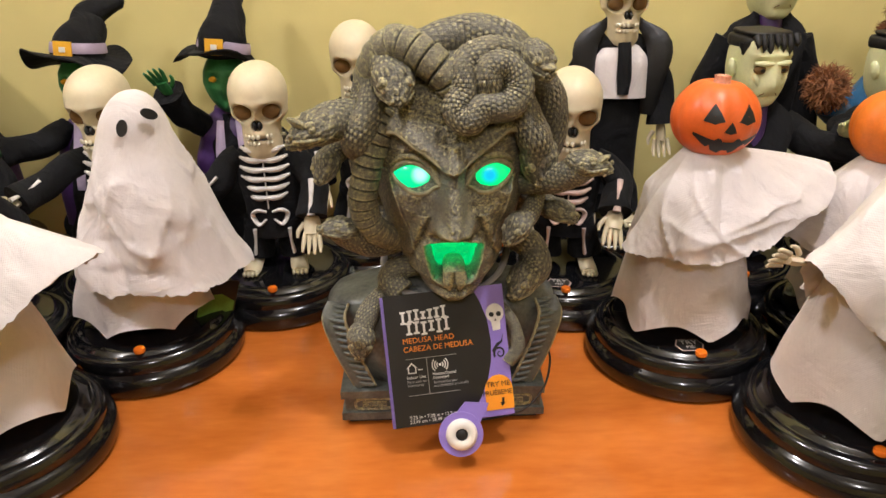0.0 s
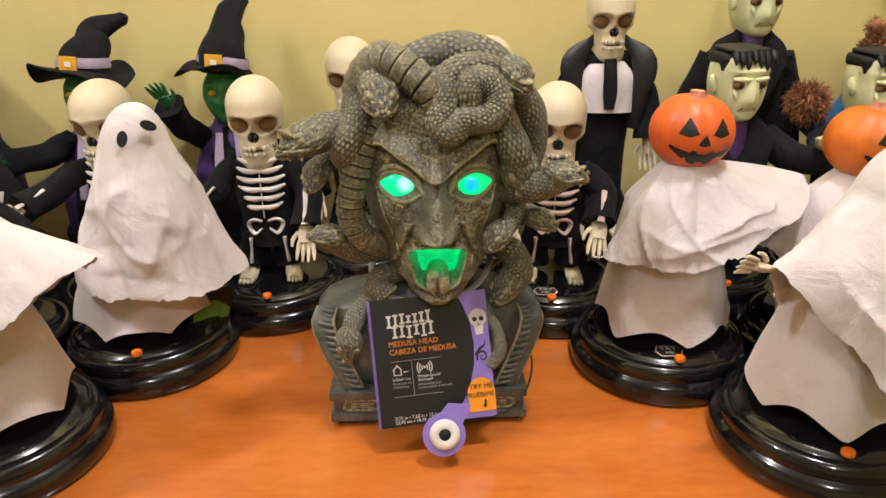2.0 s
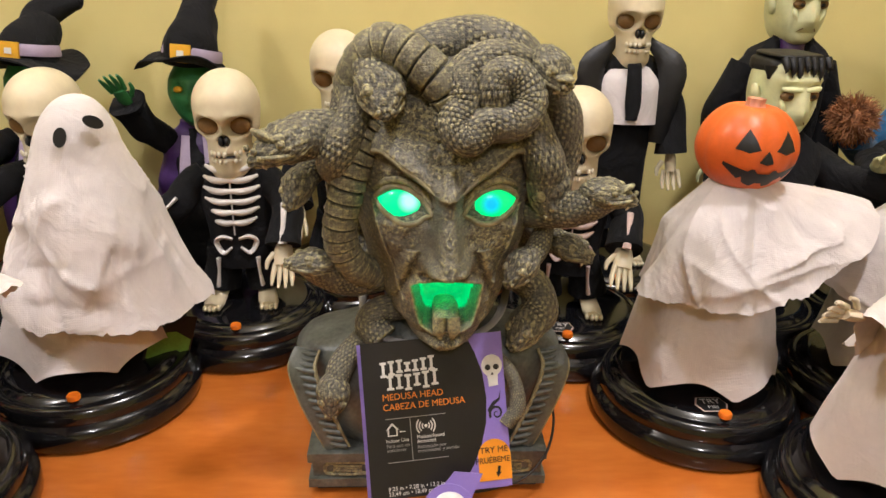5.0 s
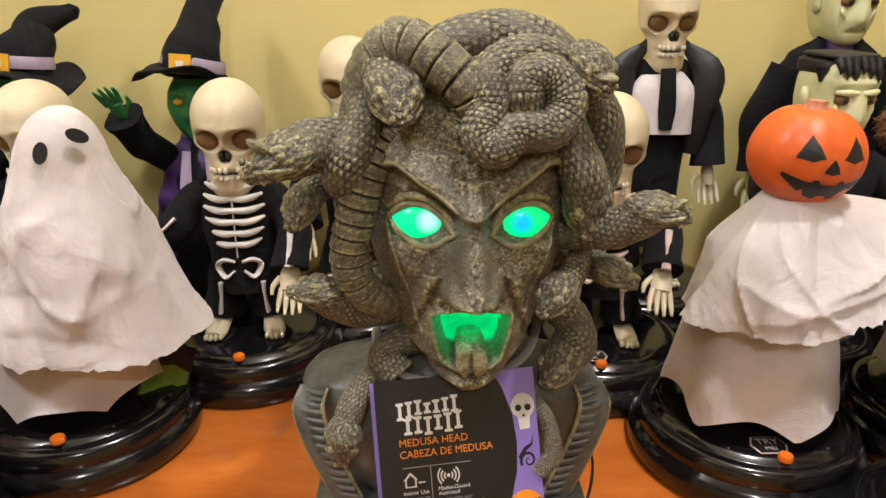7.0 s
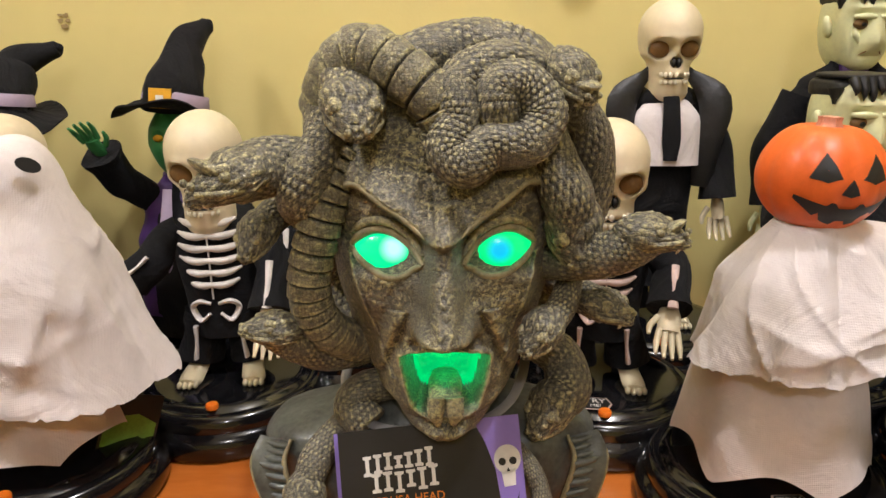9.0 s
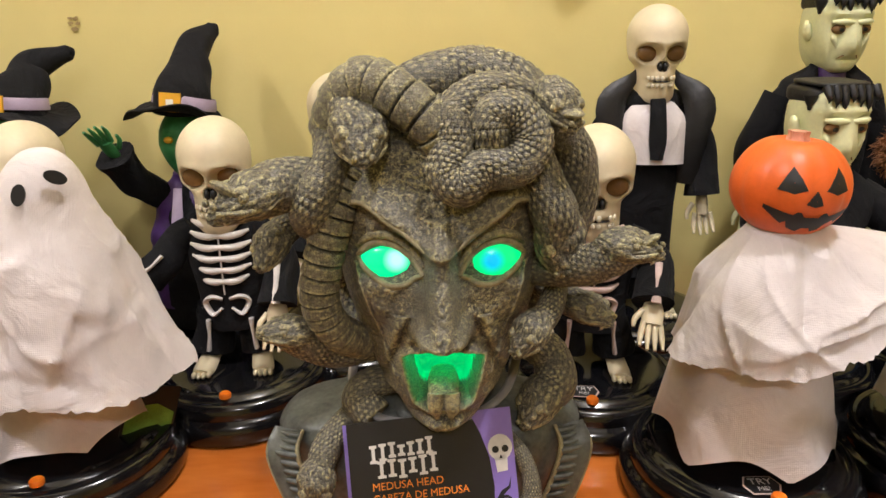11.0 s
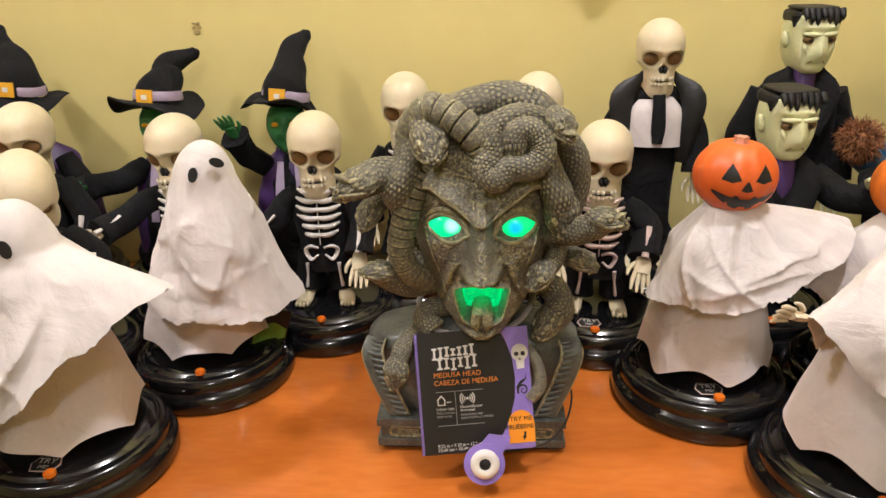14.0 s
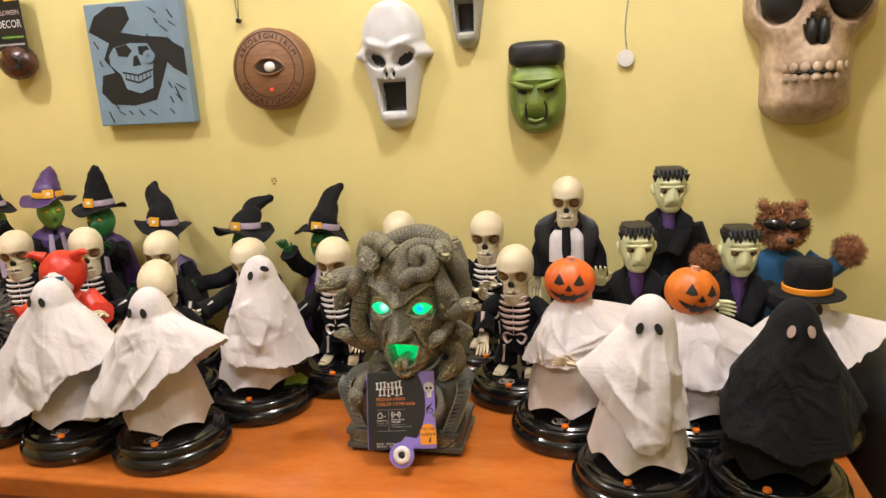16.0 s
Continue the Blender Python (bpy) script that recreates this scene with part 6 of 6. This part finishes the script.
devil = thing("devil_figurine", (-0.548, 0.640, 0), "red-hooded devil figurine with a pale painted mask", "figurine", turn=14)
figure_base(devil, sticker=False)
c = Clay()
c.tube([(0, 0, 0.045), (0, 0, 0.10), (0, 0, 0.16), (0, 0, 0.205)], [0.062, 0.052, 0.042, 0.018], "red", 32, 8, 0.8, fn=wavy(4, 0.07), side=(0, 1, 0))
c.ball((0, 0.0, 0.232), (0.036, 0.036, 0.037), "red", nu=28, nv=18, fn=lambda d: d * (1 + 0.05 * noise.noise(d * 2.5)))
c.ball((0, -0.014, 0.224), (0.025, 0.026, 0.029), "white", nu=24, nv=16)
for s in (-1, 1):
    c.plate([(-0.006, -0.004), (0.006, -0.003), (0.007, 0.005), (-0.005, 0.004)], 0.001, "blue", pose(s * 0.0105, -0.0375, 0.230, 0, s * 12, s * 22))
    c.tube([(s * 0.024, -0.004, 0.258), (s * 0.040, -0.008, 0.266), (s * 0.052, -0.012, 0.264)], [0.010, 0.006, 0.001], "red", 12, 6)
    c.tube([(s * 0.034, 0, 0.190), (s * 0.060, -0.020, 0.168), (s * 0.072, -0.045, 0.172)], [0.016, 0.017, 0.019], "red", 18, 6, fn=wavy(s, 0.07))
    hand(c, (s * 0.072, -0.046, 0.172), (s * 0.080, -0.09, 0.185), "bone", 1.5)
c.done("figure", devil)

shaggy = thing("shaggy_figurine", (-0.628, 0.535, 0), "grey shaggy-haired figurine with a red cap", "figurine", turn=20)
figure_base(shaggy, sticker=False)
c = Clay()
c.tube([(0, 0, 0.044), (0, 0, 0.10), (0, 0, 0.17), (0, 0, 0.21)], [0.056, 0.050, 0.040, 0.022], "black_cloth", 28, 7, 0.85, fn=wavy(8), side=(0, 1, 0))
fur_ball(c, (0, -0.004, 0.185), 0.044, "grey_fur", 31, 520, 0.5, (1, 0.9, 1.35))
c.lathe((0, 0, 0.228), [(0.034, -0.006), (0.036, 0.002), (0.032, 0.020), (0.018, 0.034), (0.0, 0.038)], "red", 32)
c.done("figure", shaggy)

# card labels that hang behind the figures
for x, y, z, turn, tilt in ((-0.168, 0.672, 0.050, 40, 24), (-0.215, 0.700, 0.175, 10, 6)):
    g = thing("hang_tag", (x, y, 0), "yellow, black and purple cardboard hang tag", "tag", "hang tags of the figurines")
    c = Clay()
    m = pose(0, 0, z, -8, tilt, turn)
    c.plate([(-0.020, -0.020), (0.020, -0.020), (0.020, 0.020), (-0.020, 0.020)], 0.0012, "card", m)
    card = c.done("card", g, smooth=False)
    c = Clay()
    c.plate([(-0.018, -0.018), (0.018, -0.018), (0.018, 0.000), (0.004, 0.006), (-0.018, 0.002)], 0.0004, "orange_card" if tilt < 10 else "lime", m @ pose(0, -0.0012, 0))
    c.done("print", card, smooth=False)


# ---- on the wall ----
def wall_m(x, z, tilt=0.0, off=0.0):
    return pose(x, WALL - off, z, 0, tilt, 0)


# picture
pic = thing("picture", (-0.560, WALL - 0.001, 0.567), "blue-grey wall panel printed with a hooded skull drawing", "picture")
c = Clay()
c.box((0, -0.012, 0), (0.207, 0.022, 0.232), "panel_blue")
panel = c.done("panel", pic, smooth=False, bevel=0.002)


def ink(name, outline, mat, lift, parent):
    c = Clay()
    c.plate([((u - 0.5) * 0.207, (0.5 - v) * 0.232) for u, v in outline], 0.0004, mat, pose(0, -0.0231 - lift, 0))
    return c.done(name, parent, smooth=False)


hood = ink("hood_print", [(0.02, 0.22), (0.10, 0.10), (0.26, 0.03), (0.44, 0.04), (0.47, 0.14), (0.36, 0.24), (0.58, 0.28), (0.80, 0.30), (0.99, 0.40), (0.99, 0.62), (0.86, 0.55), (0.80, 0.50), (0.74, 0.62),
                          (0.64, 0.80), (0.40, 0.84), (0.16, 0.82), (0.06, 0.72), (0.10, 0.58), (0.24, 0.56), (0.14, 0.45), (0.22, 0.32)], "ink_black", 0.0, panel)
face = ink("skull_print", [(0.26, 0.36), (0.44, 0.33), (0.62, 0.34), (0.68, 0.44), (0.64, 0.56), (0.62, 0.70), (0.48, 0.74), (0.34, 0.70), (0.30, 0.58), (0.20, 0.50), (0.20, 0.42)], "panel_blue", 0.0004, hood)
ink("eye_print", [(0.28, 0.36), (0.40, 0.34), (0.45, 0.39), (0.40, 0.44), (0.30, 0.43)], "ink_black", 0.0008, face)
ink("eye_print", [(0.52, 0.36), (0.62, 0.36), (0.65, 0.42), (0.58, 0.45), (0.52, 0.42)], "ink_black", 0.0008, face)
ink("nose_print", [(0.46, 0.44), (0.50, 0.43), (0.53, 0.51), (0.44, 0.52)], "ink_black", 0.0008, face)
ink("mouth_print", [(0.32, 0.555), (0.48, 0.585), (0.64, 0.545), (0.64, 0.56), (0.48, 0.60), (0.32, 0.57)], "ink_black", 0.0008, face)
ink("mouth_print", [(0.34, 0.61), (0.48, 0.645), (0.62, 0.60), (0.62, 0.612), (0.48, 0.66), (0.34, 0.625)], "ink_black", 0.0008, face)
for k in range(7):
    u = 0.345 + 0.043 * k
    v = 0.562 + 0.022 * (1 - ((k - 3) / 3) ** 2)
    ink("tooth_line", [(u, v), (u + 0.008, v), (u + 0.010, v + 0.055), (u + 0.003, v + 0.055)], "ink_black", 0.0008, face)
rs = random.Random(12)
for k in range(26):
    u, v = [(0.05 + 0.035 * (k % 7), 0.30 + 0.02 * k), (0.62 + 0.05 * (k % 7), 0.06 + 0.03 * (k // 3)), (0.10 + 0.11 * (k % 7), 0.86 + 0.02 * (k % 4)), (0.75 + 0.03 * (k % 6), 0.64 + 0.02 * (k % 9))][k % 4]
    d = rs.uniform(0.05, 0.11)
    a = rs.uniform(0.5, 1.2)
    u, v = min(u, 0.86), min(v, 0.88)
    ink("hatch_line", [(u, v), (u + 0.012, v - 0.004), (u + 0.012 + d * math.cos(a), v + d * math.sin(a) * 0.9), (u + d * math.cos(a), v + d * math.sin(a))], "ink_black", 0.0003, panel)
c = Clay()
c.lathe((0, 0, 0), [(0, 0.003), (0.004, 0.003), (0.004, 0.005), (0.012, 0.0045), (0.0125, 0.0)], "panel_blue", 24)
k = c.done("push_button", panel, "grey-blue round button")
k.matrix_basis = pose(0.026, -0.0235, 0.012, 90, 0, 0)

# talking board
board = thing("talking_board", (-0.279, WALL - 0.001, 0.541), "round brown wooden talking board with an eye", "wall decoration")
c = Clay()
c.lathe((0, 0, 0), [(0, 0), (0.073, 0), (0.074, 0.004), (0.0735, 0.040), (0.071, 0.043), (0.0, 0.043)], "board_wood", 64)
disc = c.done("board", board)
disc.matrix_basis = pose(0, 0, 0, 90, 0, 0)
for r in (0.067, 0.050):
    c = Clay()
    c.lathe((0, 0, 0), [(r - 0.0007, 0.0430), (r - 0.0006, 0.0437), (r + 0.0006, 0.0437), (r + 0.0007, 0.0430)], "ink_brown", 64)
    c.done("ring_line", disc)
for text, r, a0, a1, flip in (("ABCDEFGHIJKLM", 0.054, 152, 28, 0), ("NOPQRSTUVWXYZ", 0.0635, 208, 332, 1)):
    for i, ch in enumerate(text):
        a = radians(lerp(a0, a1, i / (len(text) - 1)))
        t = math.degrees(a) - 90 if not flip else math.degrees(a) + 90
        letters(ch, 0.0135, "ink_brown", pose(0, -0.0436, 0) @ pose(r * math.cos(a), 0, r * math.sin(a), 0, -t, 0), board, "letter", "CENTER")
c = Clay()
c.plate([(0.026 * math.cos(q), 0.013 * math.sin(q) * abs(math.sin(q)) ** 0.5) for q in (2 * math.pi * i / 32 for i in range(32))], 0.0012, "ink_brown", pose(0, -0.0432, 0.004))
eye = c.done("eye", board, "carved eye with a glassy ball", smooth=False)
c = Clay()
c.ball((0.002, -0.044, 0.004), (0.011, 0.007, 0.0095), "white", nu=24, nv=16)
c.tube([(-0.030, -0.045, 0.006), (-0.014, -0.046, 0.018), (0.004, -0.046, 0.020), (0.020, -0.046, 0.015), (0.032, -0.045, 0.004)], [0.0008, 0.002, 0.0022, 0.002, 0.0008], "board_wood", 8, 6)
c.tube([(-0.028, -0.045, 0.000), (-0.012, -0.046, -0.008), (0.004, -0.046, -0.009), (0.018, -0.046, -0.006), (0.030, -0.045, 0.002)], [0.0008, 0.0018, 0.002, 0.0018, 0.0008], "board_wood", 8, 6)
c.done("eyeball", eye)
c = Clay()
c.ball((0.002, -0.0445, -0.036), 0.0028, "red_lamp", nu=12, nv=8)
c.done("red_light", board, "small glowing red light")


def ghoul_mask(at, size, mat, label):
    """A long pale skull mask with slanted sockets and a gaping square mouth, flat at the back."""
    w, h, d = size
    nu, nv = 72, 84
    rows, tone = [], {}
    for i in range(nv + 1):
        v = i / nv
        z = 0.5 - v
        if v < 0.30:
            half = 0.40 * math.sqrt(max(0, 1 - ((0.30 - v) / 0.30) ** 2))
        elif v < 0.46:
            half = 0.40 + 0.10 * bell((v - 0.42) / 0.05, 1)
        else:
            half = lerp(0.42, 0.20, ((v - 0.46) / 0.54) ** 0.8)
        if v > 0.90:
            half *= math.sqrt(max(0, 1 - ((v - 0.90) / 0.10) ** 2))
        row = []
        for j in range(nu + 1):
            u = 2 * j / nu - 1
            x = u * half
            y = (1 - abs(u) ** 2.6) ** 0.5 * (0.75 + 0.25 * bell(z - 0.2, 0.3)) * min(1, 4 * half + 0.1)
            e = math.hypot((abs(x) - 0.175) / 0.135, (z - 0.045 - 0.25 * (abs(x) - 0.17)) / 0.060)
            y -= 0.42 / (1 + math.exp((e - 0.95) * 12))
            y += 0.14 * bell((abs(x) - 0.17) / 0.16, 1) * bell((z - 0.125 - 0.2 * abs(x)) / 0.030, 1)
            y += 0.12 * bell(x / 0.10, 1) * bell((z + 0.06) / 0.08, 1)
            q = min((0.175 - 0.10 * max(0, -z - 0.15) - abs(x)) / 0.03, (-0.115 - z) / 0.03, (z + 0.365) / 0.03)
            y -= 0.60 / (1 + math.exp(-(q - 0.2) * 7))
            n1 = math.hypot((abs(x) - 0.045) / 0.03, (z + 0.065) / 0.035)
            y -= 0.18 / (1 + math.exp((n1 - 0.9) * 12))
            if q > 0.4 or e < 0.72 or n1 < 0.6:
                tone[(i, j)] = "dark"
            row.append((x * w, -max(0.02, y) * d, z * h))
        rows.append(row)
    g = thing("skull_mask", at, label, "mask", "masks on the wall")
    c = Clay()
    c.grid(rows, lambda i, j: tone.get((i, j), mat), loop=False)
    back = [[(p[0] * 0.96, 0.0, p[2]) for p in (r[0], r[-1])] for r in rows]
    c.grid([[r[0] for r in rows], [b[0] for b in back]], mat, loop=False)
    c.grid([[r[-1] for r in rows], [b[1] for b in back]], mat, loop=False)
    c.done("shell", g)
    return g


ghoul_mask((-0.050, WALL - 0.001, 0.536), (0.145, 0.226, 0.050), "mask_white", "white plastic skull mask with a gaping black mouth")
ghoul_mask((0.086, WALL - 0.001, 0.658), (0.092, 0.205, 0.040), "mask_grey", "grey plastic skull mask with a gaping black mouth")

# green monster mask
gm = thing("monster_mask", (0.2065, WALL - 0.001, 0.484), "green rubber monster mask with flat black hair", "mask", "masks on the wall")
c = Clay()


def gf(d):
    x, y, z = (math.copysign(abs(q) ** 0.66, q) for q in d)
    if d.y < 0:
        y -= 0.16 * bell(d.z - 0.26, 0.10) - 0.20 * bell(abs(d.x) - 0.38, 0.18) * bell(d.z - 0.10, 0.10)
        y -= 0.34 * bell(d.x, 0.17) * bell(d.z + 0.10, 0.16)
        y -= 0.16 * bell(abs(d.x) - 0.42, 0.14) * bell(d.z + 0.35, 0.22) - 0.20 * bell(d.x, 0.24) * bell(d.z + 0.52, 0.09)
        y -= 0.16 * bell(d.x, 0.3) * bell(d.z + 0.80, 0.12)
    return Vector((x * (0.98 - 0.22 * max(0, -z) ** 2), max(-1.5, min(0.1, y)), z))


c.ball((0, 0, -0.014), (0.050, 0.045, 0.066), "olive", nu=60, nv=48, fn=gf)
for s in (-1, 1):
    c.ball((s * 0.021, -0.043, -0.006), (0.012, 0.004, 0.0035), "dark", rot(0, s * -14, 0), 12, 8)
    c.tube([(s * 0.004, -0.052, 0.000), (s * 0.020, -0.053, 0.003), (s * 0.040, -0.044, 0.010)], [0.004, 0.0055, 0.004], "olive", 10, 5)
c.tube([(-0.017, -0.047, -0.030), (-0.010, -0.050, -0.022), (0.010, -0.050, -0.022), (0.017, -0.047, -0.030), (0.016, -0.045, -0.050), (0.0, -0.046, -0.058), (-0.016, -0.045, -0.050), (-0.017, -0.047, -0.030)], 0.0022, "dark", 8, 5)
c.tube([(-0.013, -0.047, -0.052), (0, -0.049, -0.056), (0.013, -0.047, -0.052)], 0.0028, "olive", 8, 4)
c.ball((0, 0, 0.056), (0.048, 0.048, 0.022), "satin", nu=36, nv=18, fn=lambda d: Vector([math.copysign(abs(q) ** 0.5, q) for q in d]))
c.done("mask", gm)

# large skull
big = thing("wall_skull", (0.636, WALL + 0.02, 0.602), "large aged ivory skull hung on the wall", "skull")
c = Clay()
skull(c, (0, -0.02, 0), 0.40, rot(-4, 0, -4) @ Matrix.Diagonal((0.76, 0.72, 1)), "bone_aged", 9, "bone_aged", 0.62, (-0.285, -0.322), "dark", 0.0)
c.done("skull", big)

# push disc on a cord, clip on a wire
cord = thing("push_disc", (0.356, WALL - 0.002, 0.524), "white push disc on a thin cord", "push button")
c = Clay()
c.lathe((0, 0, 0), [(0, 0), (0.0140, 0), (0.0143, 0.003), (0.0135, 0.006), (0, 0.0065)], "white", 32, None, rot(90, 0, 0))
c.done("disc", cord)
c = Clay()
c.tube([(0.002, -0.003, 0.014), (-0.001, -0.004, 0.05), (0.004, -0.003, 0.10), (0.012, -0.003, 0.18)], 0.0012, "clear", 8, 6)
c.done("cord", cord)
clip = thing("wire_clip", (-0.348, WALL - 0.002, 0.633), "small black clip on thin wires", "clip")
c = Clay()
c.box((0, -0.004, 0), (0.009, 0.007, 0.008), "plastic", rot(0, 20, 0))
c.done("clip", clip, smooth=False, bevel=0.001)
for d in (-0.006, 0.004):
    c = Clay()
    c.tube([(0, -0.004, 0.003), (d * 0.5, -0.004, 0.03), (d, -0.003, 0.09)], 0.0007, "dark", 6, 5)
    c.done("wire", clip)

# packaged ornament
pack = thing("ornament", (-0.830, WALL - 0.002, 0.603), "brown round ornament under a black printed card", "ornament")
c = Clay()
c.plate([(-0.045, 0.005), (0.035, 0.0), (0.032, 0.13), (-0.048, 0.13)], 0.003, "card", pose(0, -0.030, 0))
card = c.done("card", pack, smooth=False)
letters("HALLOWEEN", 0.013, "print_pink", pose(0.030, -0.0336, 0.072), card, align="RIGHT", squeeze=0.8)
letters("DECOR", 0.021, "ink_white", pose(0.031, -0.0336, 0.048), card, align="RIGHT", squeeze=0.8)
c = Clay()
c.box((0.014, -0.0336, 0.105), (0.028, 0.0008, 0.014), "gold")
c.done("price_sticker", card, "yellow price sticker", smooth=False)
for k, (w, m) in enumerate(((0.050, "lime"), (0.060, "ink_grey"))):
    c = Clay()
    c.box((0.031 - w / 2, -0.0335, 0.030 - 0.014 * k), (w, 0.0006, 0.004), m)
    c.done("print_bar", card, smooth=False)
c = Clay()
c.ball((0.0, -0.024, -0.018), (0.040, 0.028, 0.034), "stain_brown", nu=36, nv=24, fn=lambda d: d * (1 + 0.06 * noise.noise(d * 4)))
c.tube([(0.014, -0.050, -0.008), (0.024, -0.047, -0.016), (0.020, -0.047, -0.030), (0.008, -0.050, -0.030)], [0.004, 0.005, 0.005, 0.003], "dark", 10, 5)
c.done("ball", pack, "brown glossy ball")

# smudge on the wall
c = Clay()
r2 = random.Random(3)
for k in range(9):
    c.plate([(r2.uniform(0.001, 0.004) * math.cos(q) + 0.004 * math.cos(k), r2.uniform(0.001, 0.003) * math.sin(q) + 0.006 * math.sin(k * 2.1)) for q in (2 * math.pi * i / 9 for i in range(9))], 0.0002, "smudge", pose(-0.315, WALL - 0.0002 * (k + 1), 0.329))
tagged(c.done("wall_smudge", None, smooth=False), "faint brown scuff mark on the yellow wall", "scuff", kind="structure")

# chair beside the sideboard
chair = thing("armchair", (0.80, 0.76, FLOOR), "dark leather armchair beside the sideboard", "chair")
c = Clay()
c.ball((0, 0.04, 0.66), (0.125, 0.10, 0.24), "leather", nu=40, nv=30, fn=lambda d: Vector([math.copysign(abs(q) ** 0.55, q) for q in d]))
c.done("backrest", chair)
c = Clay()
c.ball((0, -0.25, 0.40), (0.13, 0.25, 0.07), "leather", nu=40, nv=24, fn=lambda d: Vector([math.copysign(abs(q) ** 0.5, q) for q in d]))
c.done("seat", chair)
for x in (-0.09, 0.09):
    for y in (-0.40, 0.06):
        c = Clay()
        c.tube([(x, y, 0.0), (x, y, 0.20), (x, y, 0.40)], [0.014, 0.018, 0.022], "dark", 12, 4)
        c.done("leg", chair)
